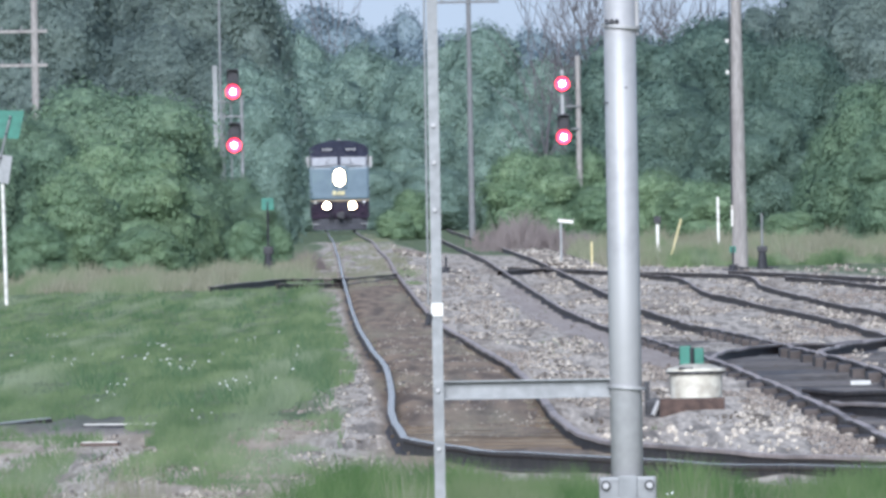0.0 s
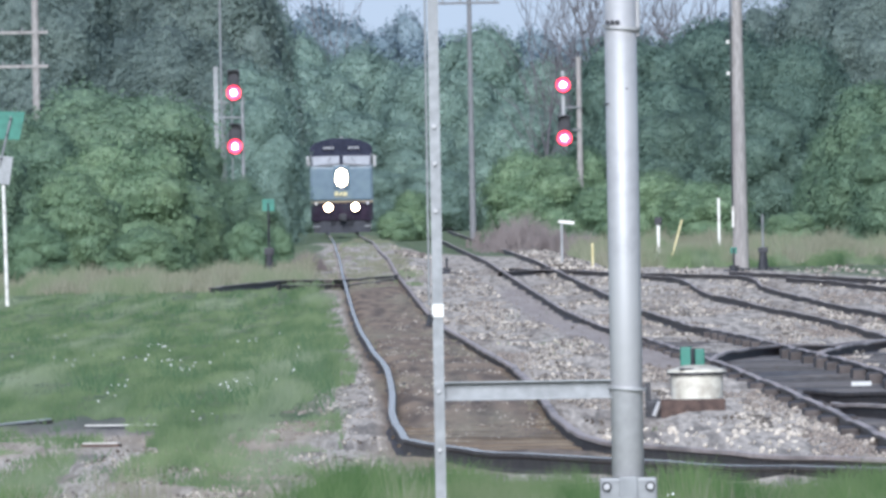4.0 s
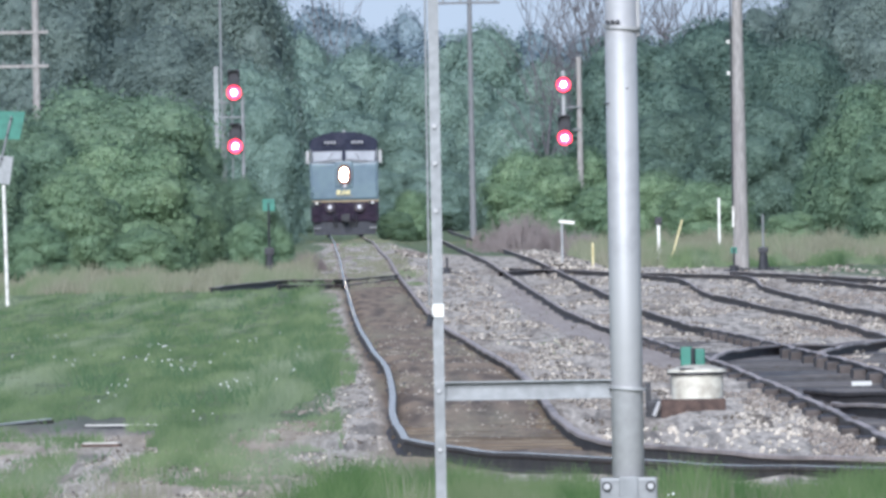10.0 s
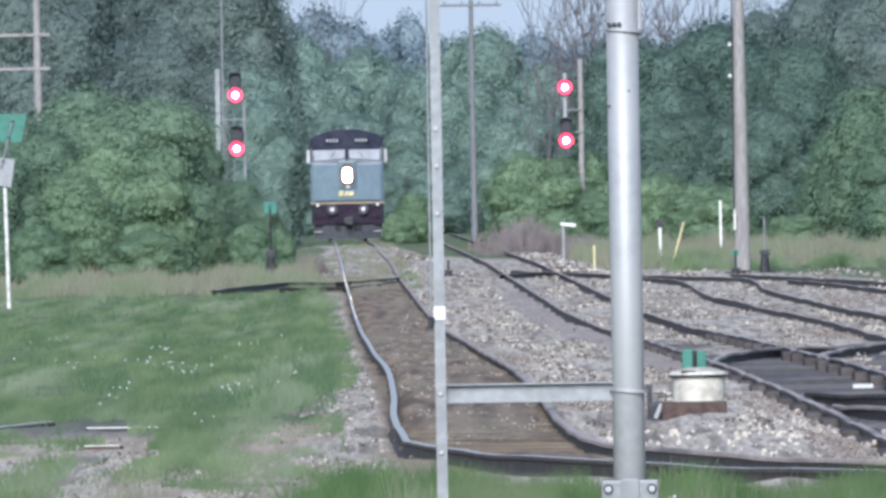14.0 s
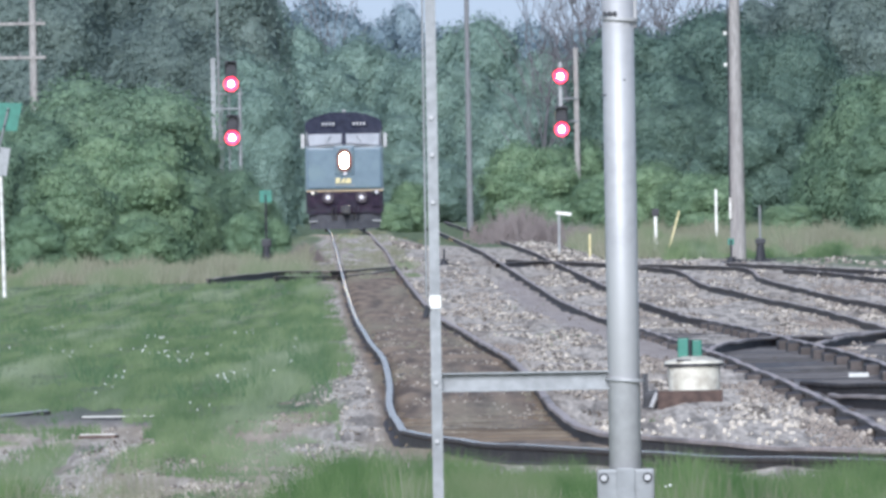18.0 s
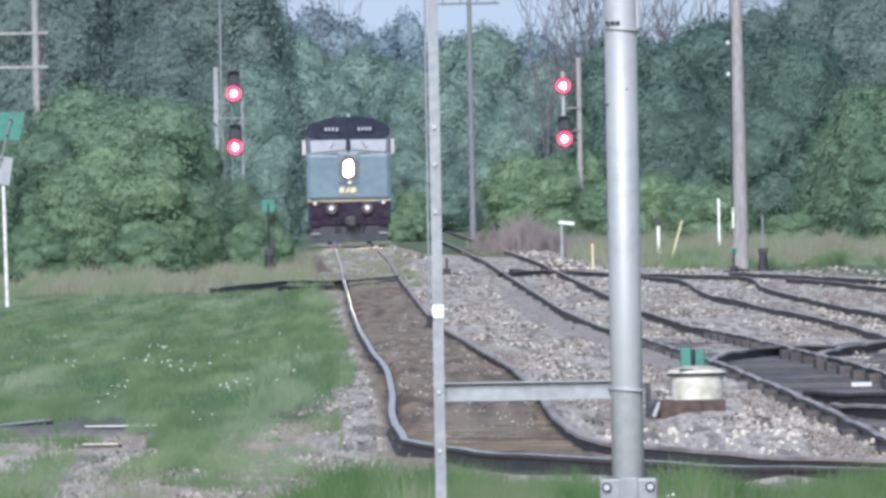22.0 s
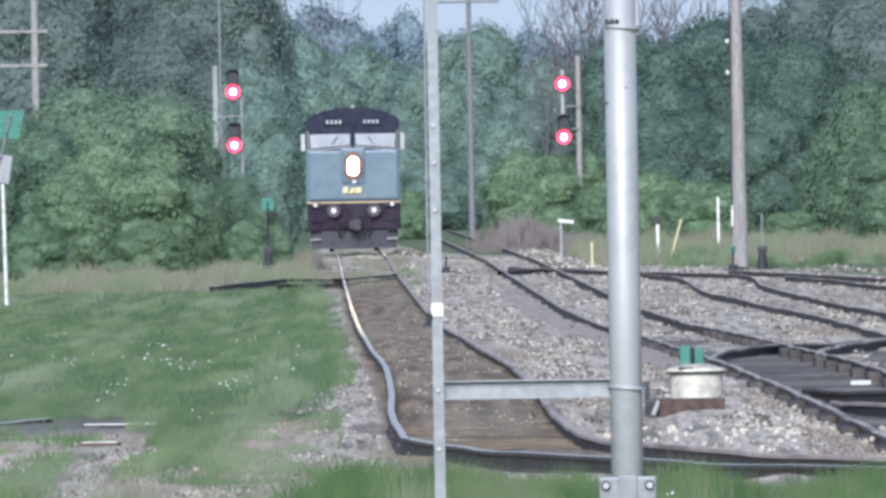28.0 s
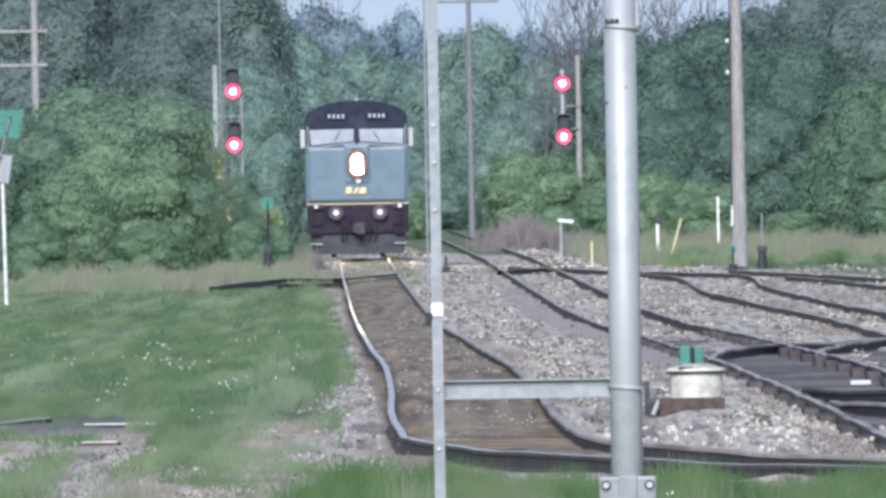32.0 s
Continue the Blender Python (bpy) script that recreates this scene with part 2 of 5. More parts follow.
def main_x(y):
    """Centre of the main track: a straight with a right-hand curve at its near end."""
    x = 1.53 - 0.0051 * y + 0.065 * math.exp(-((y - 305) / 35) ** 2) - 0.07 * math.exp(-((y - 236) / 18) ** 2)
    if y < 219:
        x += (219 - y) ** 2 / 261
    return x


def second_x(y):
    return 5.29 - 0.0041 * y


def bank_z(x, y):
    """Ground height beside the tracks."""
    off = x - main_x(max(y, 170))
    z = rail_z(y) - (0.115 if -2.2 < off < -0.78 and 226 < y < 420 else 0.15)
    if abs(off) < 0.68:
        z = rail_z(y) - 0.06 - 0.07 * min(1.0, max(0.0, (266 - y) / 40))
    two = x - second_x(y)
    if y < 360 and -0.1 < two + 0.68 < 2.9:
        z = rail_z(y) - 0.165
    elif y < 480 and -2.0 < two < -0.78:
        z = rail_z(y) - 0.1
    if y > 700 and abs(off) < 2.5:
        z = rail_z(y) - 0.1 + (main_z(y) - rail_z(y)) * min(1.0, 2.5 - abs(off))
    return z + 0.05 * noise.noise((x * 0.7, y * 0.12, 3.0)) + 0.03 * noise.noise((x * 2.1, y * 0.5, 9.0))


def ground_sheet():
    ys = sorted(set([-60, -10, 40, 80, 120] + list(np.arange(150, 420, 1.5)) + list(np.arange(420, 820, 4)) + list(np.arange(820, 1600, 20)) + [2000, 2600, 3400, 4600]))
    offs = [-900, -300, -100, -50, -30, -22, -16] + list(np.arange(-12, 16, 0.22)) + [18, 24, 32, 50, 100, 300, 900]
    verts, faces = [], []
    for y in ys:
        for o in offs:
            x = o + (main_x(y) if abs(o) < 17 and y > 160 else 0)
            verts.append((x, y, bank_z(x, y)))
    w = len(offs)
    for j in range(len(ys) - 1):
        for i in range(w - 1):
            faces.append((j * w + i, j * w + i + 1, (j + 1) * w + i + 1, (j + 1) * w + i))
    m = bpy.data.materials.new("earth, gravel and turf")
    m.use_nodes = True
    n, ln = m.node_tree.nodes, m.node_tree.links
    geo = n.new("ShaderNodeNewGeometry")
    sep = n.new("ShaderNodeSeparateXYZ")
    ln.new(geo.outputs["Position"], sep.inputs[0])

    def math_node(op, a, b=None, c=None):
        k = n.new("ShaderNodeMath")
        k.operation = op
        for i, v in enumerate((a, b, c)):
            if v is None:
                continue
            if isinstance(v, (int, float)):
                k.inputs[i].default_value = v
            else:
                ln.new(v, k.inputs[i])
        return k.outputs[0]

    along = math_node("ADD", math_node("MINIMUM", sep.outputs[1], 150), math_node("MULTIPLY", math_node("MAXIMUM", math_node("SUBTRACT", sep.outputs[1], 150), 0), 0.022))
    grain_map = n.new("ShaderNodeCombineXYZ")
    ln.new(sep.outputs[0], grain_map.inputs[0])
    ln.new(along, grain_map.inputs[1])

    def noise_node(scale, detail=4):
        k = n.new("ShaderNodeTexNoise")
        k.inputs["Scale"].default_value, k.inputs["Detail"].default_value = scale, detail
        ln.new(grain_map.outputs[0], k.inputs["Vector"])
        return k.outputs["Fac"]

    def ramp(f, a, b, ca, cb):
        k = n.new("ShaderNodeValToRGB")
        k.color_ramp.elements[0].position, k.color_ramp.elements[1].position = a, b
        k.color_ramp.elements[0].color, k.color_ramp.elements[1].color = (*ca, 1), (*cb, 1)
        ln.new(f, k.inputs[0])
        return k.outputs[0]

    def mix(f, a, b):
        k = n.new("ShaderNodeMix")
        k.data_type = "RGBA"
        ln.new(f, k.inputs[0])
        ln.new(a, k.inputs[6])
        ln.new(b, k.inputs[7])
        return k.outputs[2]

    def band(v, lo, hi, soft):
        k = n.new("ShaderNodeMapRange")
        k.interpolation_type = "SMOOTHSTEP"
        ln.new(v, k.inputs[0])
        k.inputs[1].default_value, k.inputs[2].default_value = lo - soft, lo + soft
        q = n.new("ShaderNodeMapRange")
        q.interpolation_type = "SMOOTHSTEP"
        ln.new(v, q.inputs[0])
        q.inputs[1].default_value, q.inputs[2].default_value = hi - soft, hi + soft
        q.inputs[3].default_value, q.inputs[4].default_value = 1, 0
        return math_node("MULTIPLY", k.outputs[0], q.outputs[0])

    x, y = sep.outputs[0], sep.outputs[1]
    wob = math_node("MULTIPLY_ADD", noise_node(0.5), 1.6, -0.8)
    across = math_node("MULTIPLY_ADD", y, 0.0051, math_node("ADD", x, -1.53))
    ragged = math_node("ADD", across, wob)
    grain, coarse, patch = noise_node(18, 6), noise_node(4, 8), noise_node(0.9)
    turf = ramp(coarse, 0.35, 0.7, (0.06, 0.1, 0.035), (0.17, 0.2, 0.09))
    gravel = ramp(grain, 0.36, 0.66, (0.36, 0.3, 0.24), (0.66, 0.575, 0.475))
    gravel = mix(math_node("MULTIPLY", ramp(patch, 0.5, 0.62, (0, 0, 0), (1, 1, 1)), 0.75), gravel, ramp(grain, 0.3, 0.7, (0.22, 0.168, 0.125), (0.44, 0.355, 0.27)))
    # dark streaks: shade between the stone heaps put into the colour
    gravel = mix(math_node("MULTIPLY", ramp(noise_node(5.0, 6), 0.49, 0.59, (0, 0, 0), (1, 1, 1)), 0.72), gravel, ramp(grain, 0.3, 0.7, (0.075, 0.062, 0.05), (0.21, 0.175, 0.142)))
    dirt = ramp(coarse, 0.34, 0.66, (0.09, 0.058, 0.038), (0.31, 0.218, 0.142))
    near = band(math_node("MULTIPLY_ADD", across, 26, y), 150, 1010, 25)
    col = mix(math_node("MULTIPLY", band(ragged, -1.4, 13.5, 0.3), near), turf, gravel)
    apron = math_node("MULTIPLY", band(math_node("MULTIPLY_ADD", wob, 14, y), 100, 243, 4), band(ragged, -9, -1.0, 0.8))
    col = mix(apron, col, mix(ramp(patch, 0.4, 0.6, (0, 0, 0), (1, 1, 1)), gravel, ramp(coarse, 0.35, 0.7, (0.27, 0.208, 0.14), (0.54, 0.435, 0.31))))
    soot = math_node("MULTIPLY", band(math_node("MULTIPLY_ADD", wob, 3, y), 238, 258, 3), band(math_node("ADD", x, wob), -4.2, -2.5, 0.3))
    col = mix(math_node("MULTIPLY", soot, 0.7), col, ramp(coarse, 0.3, 0.7, (0.07, 0.06, 0.055), (0.2, 0.175, 0.155)))
    verge = math_node("MULTIPLY", band(y, 120, 186, 3), band(ragged, -2.3, 6, 0.5))
    col = mix(verge, col, turf)
    dirt = mix(math_node("MULTIPLY", ramp(patch, 0.48, 0.62, (0, 0, 0), (1, 1, 1)), 0.6), dirt, ramp(grain, 0.3, 0.7, (0.2, 0.175, 0.1), (0.4, 0.33, 0.225)))
    col = mix(math_node("MULTIPLY", band(across, -0.9, 0.85, 0.12), band(y, 205, 690, 12)), col, dirt)
    muddy = band(math_node("ADD", math_node("MULTIPLY_ADD", y, 0.0041, math_node("ADD", x, -5.29)), math_node("MULTIPLY", wob, 0.4)), -1.5, -0.75, 0.2)
    col = mix(math_node("MULTIPLY", math_node("MULTIPLY", muddy, 0.8), band(y, 300, 640, 25)), col, ramp(coarse, 0.3, 0.7, (0.29, 0.235, 0.205), (0.4, 0.335, 0.295)))
    greasy = math_node("MULTIPLY", band(math_node("MULTIPLY_ADD", y, 0.0041, math_node("ADD", x, -5.29)), -0.7, 2.3, 0.15), band(y, 235, 352, 8))
    col = mix(greasy, col, ramp(coarse, 0.3, 0.7, (0.045, 0.042, 0.042), (0.14, 0.13, 0.125)))
    b = n["Principled BSDF"]
    ln.new(col, b.inputs["Base Color"])
    b.inputs["Roughness"].default_value = 0.95
    bp = n.new("ShaderNodeBump")
    bp.inputs["Strength"].default_value, bp.inputs["Distance"].default_value = 0.2, 0.03
    ln.new(grain, bp.inputs["Height"])
    ln.new(bp.outputs[0], b.inputs["Normal"])
    ob = sheet("ground", verts, faces, [m], smooth=True)
    return tagged(ob, "railway yard ground of turf, pale gravel and brown dirt", "ground", kind="structure")


ground = ground_sheet()

# ---------------------------------------------------------------- rails
SECTION = [(-0.07, -0.17), (0.07, -0.17), (0.07, -0.155), (0.012, -0.13), (0.012, -0.05), (0.036, -0.035), (0.036, -0.006), (0.028, 0.0), (-0.028, 0.0), (-0.036, -0.006), (-0.036, -0.035), (-0.012, -0.05), (-0.012, -0.13), (-0.07, -0.155)]


def rail(path, parent, top, name="rail", head=(6, 7, 8)):
    """A flat-bottomed rail swept along (x, y, z) points of its head."""
    k, verts, faces, idx = len(SECTION), [], [], []
    for i, p in enumerate(path):
        a, b = Vector(path[max(i - 1, 0)]), Vector(path[min(i + 1, len(path) - 1)])
        d = (b - a)
        d.z = 0
        d.normalize()
        side = Vector((d.y, -d.x, 0))
        for u, w in SECTION:
            verts.append(Vector(p) + side * u + Vector((0, 0, w)))
    for i in range(len(path) - 1):
        for j in range(k):
            q = (j + 1) % k
            faces.append((i * k + j, i * k + q, (i + 1) * k + q, (i + 1) * k + j))
            idx.append(1 if j in head else 0)
    faces += [tuple(range(k - 1, -1, -1)), tuple((len(path) - 1) * k + j for j in range(k))]
    idx += [0, 0]
    return sheet(name, verts, faces, [RAIL_SIDE, top], parent, idx)


def settle(y, seed):
    """Low joints: the head dips a little every rail length."""
    return -0.02 * math.exp(-(((y + seed) % 11.9) - 5.95) ** 2 / 1.5) + 0.012 * noise.noise((y * 0.07, seed, 0))


def offset_line(fx, y0, y1, off, step, seed, height=rail_z):
    out, y = [], y0
    while y <= y1 + 0.01:
        t = (fx(y + 0.5) - fx(y - 0.5))
        c = math.sqrt(1 + t * t)
        out.append((fx(y) + off / c, y - off * t / c, height(y) + settle(y, seed)))
        y += step if y < 420 else step * 2.5
    return out


def smooth_line(pts, per=8, seed=0.0, lift=-0.012):
    """Catmull-Rom through (x, y) spots, laid on the ground's rail height."""
    p = [pts[0]] + list(pts) + [pts[-1]]
    out = []
    for i in range(1, len(p) - 2):
        for k in range(per):
            t = k / per
            c = [0.5 * (2 * p[i][a] + (p[i + 1][a] - p[i - 1][a]) * t + (2 * p[i - 1][a] - 5 * p[i][a] + 4 * p[i + 1][a] - p[i + 2][a]) * t * t + (3 * p[i][a] - p[i - 1][a] - 3 * p[i + 1][a] + p[i + 2][a]) * t ** 3) for a in (0, 1)]
            out.append(c)
    out.append(pts[-1])
    return [(x, y, rail_z(y) + lift + settle(y, seed)) for x, y in out]


def track(name, label, top):
    return tagged(new(name), label, "railway track", kind="structure")


main = track("main_track", "straight main railway track with polished rails in brown dirt", RAIL_TOP)
rail(offset_line(main_x, 168, 1420, -0.753, 1.5, 2.0, main_z), main, RAIL_TOP, head=(7, 8))
# pale colour carried down the head's sides paints the light its edge catches
rail(offset_line(main_x, 168, 1420, 0.753, 1.5, 8.0, main_z), main, RAIL_DULL, head=(5, 6, 7, 8, 9))
second = track("second_track", "rusty second railway track on pale gravel", RAIL_DULL)
rail(offset_line(second_x, 195, 1420, -0.753, 1.5, 5.0), second, RAIL_DULL)
rail(offset_line(second_x, 195, 1420, 0.753, 1.5, 0.0), second, RAIL_DULL)
turnout = track("turnout_track", "turnout rails curving off the second track", RAIL_DULL)
# closure and guard rails: same painted highlight on the head's sides
rail(smooth_line([(3.28, 313.5), (3.56, 328.2), (3.87, 338.6), (4.67, 347.5), (5.43, 351.6), (6.28, 361.1), (7.06, 371.4)]), turnout, RAIL_DULL, "closure_rail", (5, 6, 7, 8, 9))
rail(smooth_line([(4.66, 317.5), (4.94, 331.0), (5.37, 343.0), (6.25, 359.3), (6.99, 367.8)]), turnout, RAIL_DULL, "closure_rail", (5, 6, 7, 8, 9))
rail(smooth_line([(3.74, 244.9), (3.94, 242.1), (4.31, 238.5)]), turnout, RAIL_DULL, "guard_rail", (5, 6, 7, 8, 9))
rail(smooth_line([(3.66, 258.1), (3.84, 256.9), (4.05, 255.6), (4.57, 252.8)]), turnout, RAIL_SIDE, "guard_rail")
branch = track("branch_track", "rusty branch railway tracks fanning across gravel", RAIL_DULL)
rail(smooth_line([(1.50, 706.3), (3.42, 713.3), (5.15, 670.6), (5.98, 647.0), (5.94, 574.3), (6.28, 548.5), (6.71, 490.8), (6.86, 443.9), (6.50, 373.7), (6.34, 333.9)]), branch, RAIL_DULL)
rail(smooth_line([(1.87, 727.5), (5.26, 684.3), (7.68, 656.8), (7.56, 601.5), (7.70, 563.0), (7.93, 536.2), (8.24, 473.1), (8.07, 424.7)]), branch, RAIL_DULL)
rail(smooth_line([(7.67, 681.6), (9.61, 649.0), (10.84, 622.0), (11.50, 604.2)]), branch, RAIL_DULL)
rail(smooth_line([(8.66, 643.0), (9.56, 617.9), (10.21, 585.8), (10.75, 565.0)]), branch, RAIL_DULL)
spur = track("spur_track", "overgrown spur track curving into the meadow", RAIL_DULL)
rail(smooth_line([(-1.25, 689.1), (-2.75, 668.0), (-4.38, 667.8), (-5.85, 633.3)], lift=0.025), spur, RAIL_DULL)
rail(smooth_line([(-1.28, 675.8), (-2.51, 644.9), (-3.54, 648.7), (-4.24, 645.2)], lift=0.0), spur, RAIL_DULL)


# ---------------------------------------------------------------- locomotive
def ring(x, z, y0, y1, r0, r1, seg=20, drawn=0.0):
    """A short open collar about the y axis, drawn out upwards and downwards into an oval."""
    bm = bmesh.new()
    loops = [[bm.verts.new((x + r * math.cos(6.2832 * k / seg), y, z + r * math.sin(6.2832 * k / seg) + math.copysign(drawn, math.sin(6.2832 * (k + 0.5) / seg)))) for k in range(seg)] for r, y in ((r0, y0), (r1, y0), (r1, y1), (r0, y1))]
    for a, b in zip(loops, loops[1:] + loops[:1]):
        for k in range(seg):
            bm.faces.new((a[k], a[(k + 1) % seg], b[(k + 1) % seg], b[k]))
    return bm


def oval_plate(r, drawn, seg=32):
    bm = tt((0, -0.02, 0), (0, 0.02, 0), r, r, seg=seg)
    for v in bm.verts:
        v.co.z += math.copysign(drawn, v.co.z)
    return bm


def two_faced(name, bm, back, parent, at, label):
    """Added upright-pinned lamp; swapping full-beam for dipped face stands in for dimming."""
    ob = part(name, bm, DARK_METAL, parent, label)
    ob.data.materials.append(HIGH_BEAM)
    ob.data.materials.append(back)
    for p in ob.data.polygons:
        p.material_index = 1 if p.normal.y < -0.9 else 2 if p.normal.y > 0.9 else 0
    ob.location = at
    return ob, at


def locomotive():
    loco = thing("locomotive", 0, 0, 0, "blue-grey diesel passenger locomotive with dark roof and lit headlight", "locomotive")
    hw = 1.56
    prof = [(-hw, 1.15), (-hw, 4.3), (-hw + 0.05, 4.42), (-hw + 0.2, 4.53), (-0.9, 4.7), (-0.4, 4.77), (0.4, 4.77), (0.9, 4.7), (hw - 0.2, 4.53), (hw - 0.05, 4.42), (hw, 4.3), (hw, 1.15)]

    def loft(rings, mat, name, label=""):
        bm = bmesh.new()
        vs = [[bm.verts.new(p) for p in r] for r in rings]
        k = len(rings[0])
        for a, b in zip(vs, vs[1:]):
            for j in range(k):
                bm.faces.new((a[j], a[(j + 1) % k], b[(j + 1) % k], b[j]))
        bm.faces.new(vs[0])
        bm.faces.new(vs[-1][::-1])
        return part(name, bm, mat, loco, label)

    lower = [(-hw, 1.62), (-hw, 3.42), (hw, 3.42), (hw, 1.62)]
    body = loft([[(x, y, z) for x, z in lower] for y in (0.12, 17.0)], TEAL, "body", "blue-grey body side and nose")
    up = [p for p in prof if p[1] >= 3.5]
    up = [(-hw, 3.424)] + up + [(hw, 3.424)]
    loft([[(x * (0.985 if y < 1 else 1), y + (max(z - 3.2, 0) * 0.12 if y < 1 else 0), z) for x, z in up] for y in (0.14, 1.6, 17.0)], ROOF_DARK, "roof", "dark sooty cab front and roof")
    part("nose", bb(-1.5, 1.5, -0.1, 0.14, 1.7, 3.36, bevel=0.08), TEAL, loco, "flat blue-grey nose panel")
    part("nose_ridge", bb(-0.4, 0.4, -0.17, 0.0, 2.25, 3.44, bevel=0.08), TEAL, loco)
    beams = []
    for sgn in (-1, 1):
        bm = bmesh.new()
        pts = [(sgn * 0.1, 3.54), (sgn * 1.4, 3.43), (sgn * 1.44, 3.9), (sgn * 0.08, 3.91)]
        f = [bm.verts.new((x, 0.1 + (z - 3.2) * 0.1, z)) for x, z in pts]
        g = [bm.verts.new((x, 0.2 + (z - 3.2) * 0.1, z)) for x, z in pts]
        bm.faces.new(f)
        bm.faces.new(g[::-1])
        for i in range(4):
            bm.faces.new((f[i], f[(i + 1) % 4], g[(i + 1) % 4], g[i]))
        part("windscreen", bm, GLASS, loco, "windscreen with painted pale sky reflection")
        bm = bmesh.new()
        tube(bm, (sgn * 0.05, 0.02, 3.48), (sgn * 1.5, 0.02, 3.34), 0.035, seg=6)
        tube(bm, (sgn * 1.48, 0.08, 3.34), (sgn * 1.5, 0.14, 4.02), 0.025, seg=6)
        part("window_trim", bm, ZINC, loco)
        part("wiper", tt((sgn * 0.7, 0.06, 3.56), (sgn * 0.5, 0.09, 3.84), 0.012, seg=6), DARK_METAL, loco)
        part("wind_deflector", bb(sgn * 1.65 - 0.075, sgn * 1.65 + 0.075, 0.5, 0.56, 3.35, 3.92, bevel=0.03), GALV, loco, "pale wind deflector")
        part("number_board", bb(sgn * 0.62 - 0.33, sgn * 0.62 + 0.33, 0.19, 0.35, 4.19, 4.42, bevel=0.01), ROOF_DARK, loco, "dark number board")
        for k in range(4):
            x = sgn * 0.62 - 0.21 + k * 0.14
            part("number_bar", bb(x - 0.035, x + 0.035, 0.175, 0.19, 4.255, 4.365), GALV, loco)
        # collar and plate added to keep the turned-away beam off the nose
        part("ditch_light_collar", ring(sgn * 0.67, 1.36, -0.34, -0.08, 0.2, 0.225), DARK_METAL, loco)
        part("ditch_light_blocker", tt((sgn * 0.67, -0.27, 1.36), (sgn * 0.67, -0.1, 1.36), 0.199, 0.199, 20), DARK_METAL, loco)
        beams.append(two_faced("ditch_light", tt((0, -0.02, 0), (0, 0.02, 0), 0.195, 0.195, 20), LAMP_BOWL, loco, (sgn * 0.67, -0.3, 1.36), "round ditch light"))
        part("lens", tt((0, 0.021, 0), (0, 0.04, 0), 0.085, 0.08, 16), DIM_LAMP, beams[-1][0], "round white ditch light lens")
        cl = part("class_light", bb(sgn * 1.22 - 0.16, sgn * 1.22 + 0.16, -0.2, -0.08, 1.48, 1.62, bevel=0.02), DARK_METAL, loco)
        part("lens", tt((sgn * 1.28, -0.215, 1.55), (sgn * 1.28, -0.2, 1.55), 0.06, 0.06, 12), DIM_LAMP if sgn > 0 else WHITE, cl)
        part("handrail", tt((sgn * 1.45, -0.18, 0.5), (sgn * 1.45, -0.18, 1.6), 0.02, seg=6), PLOW, loco)
        for k in range(3):
            part("step", bb(sgn * 1.28 - 0.18, sgn * 1.28 + 0.18, -0.16, 0.1, 0.38 + 0.3 * k, 0.43 + 0.3 * k), ZINC if k == 0 else MAROON, loco)
    # frame and hidden plate added to block the headlight's rear-facing beam
    part("headlight_frame", ring(0, 2.83, -0.3, -0.1, 0.285, 0.31, 32, 0.15), DARK_METAL, loco)
    back = oval_plate(0.284, 0.15)
    bmesh.ops.translate(back, vec=(0, -0.205, 2.83), verts=back.verts)
    part("headlight_blocker", back, DARK_METAL, loco)
    part("visor", bb(-0.16, 0.16, -0.36, -0.28, 3.26, 3.3, bevel=0.01), DARK_METAL, loco)
    hl = two_faced("headlight", oval_plate(0.28, 0.15), GLARE_BOWL, loco, (0, -0.26, 2.83), "twin headlight in a bowl with painted glare")
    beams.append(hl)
    for z in (0.13, -0.13):
        part("lamp", tt((0, 0.02, z), (0, 0.024, z), 0.14, 0.14, 20), HEADLIGHT, hl[0], "dazzling warm lamp")
    part("warning_light", tt((0.03, -0.27, 2.32), (0.03, -0.2, 2.32), 0.07, seg=12), DIM_LAMP, loco)
    bm = bmesh.new()
    for pts in ([(-0.37, 1.93), (-0.34, 2.14), (-0.16, 2.14), (-0.2, 1.93)], [(-0.16, 1.93), (-0.06, 2.12), (0.06, 2.12), (-0.04, 1.93)], [(0.0, 1.93), (0.1, 2.12), (0.27, 2.12), (0.25, 1.93)]):
        f = [bm.verts.new((x, -0.226, z)) for x, z in pts]
        g = [bm.verts.new((x, -0.21, z)) for x, z in pts]
        bm.faces.new(f)
        for i in range(4):
            bm.faces.new((f[i], f[(i + 1) % 4], g[(i + 1) % 4], g[i]))
    part("emblem", bm, PALE_YELLOW, loco, "plain yellow slanted shapes")
    part("emblem_bar", bb(-0.4, 0.42, -0.12, -0.1, 1.83, 1.86), ZINC, loco)
    part("stripe", bb(-1.55, 1.55, -0.13, 0.1, 1.6, 1.655, bevel=0.01), OLIVE, loco, "thin yellow stripe")
    part("end_sill", bb(-1.55, 1.55, -0.08, 0.5, 0.72, 1.6, bevel=0.03), MAROON, loco, "dark maroon end sill")
    part("underframe", bb(-1.5, 1.5, 0.5, 17.0, 0.95, 1.62), MAROON, loco)
    bm = bmesh.new()
    a = [(-1.4, -0.05, 0.1), (0, -0.3, 0.07), (1.4, -0.05, 0.1), (1.45, 0.05, 0.7), (0, -0.15, 0.66), (-1.45, 0.05, 0.7)]
    f = [bm.verts.new(p) for p in a]
    g = [bm.verts.new((p[0], p[1] + 0.06, p[2])) for p in a]
    for q in ((0, 1, 4, 5), (1, 2, 3, 4)):
        bm.faces.new([f[i] for i in q])
        bm.faces.new([g[i] for i in q][::-1])
    for i in range(6):
        bm.faces.new((f[i], f[(i + 1) % 6], g[(i + 1) % 6], g[i]))
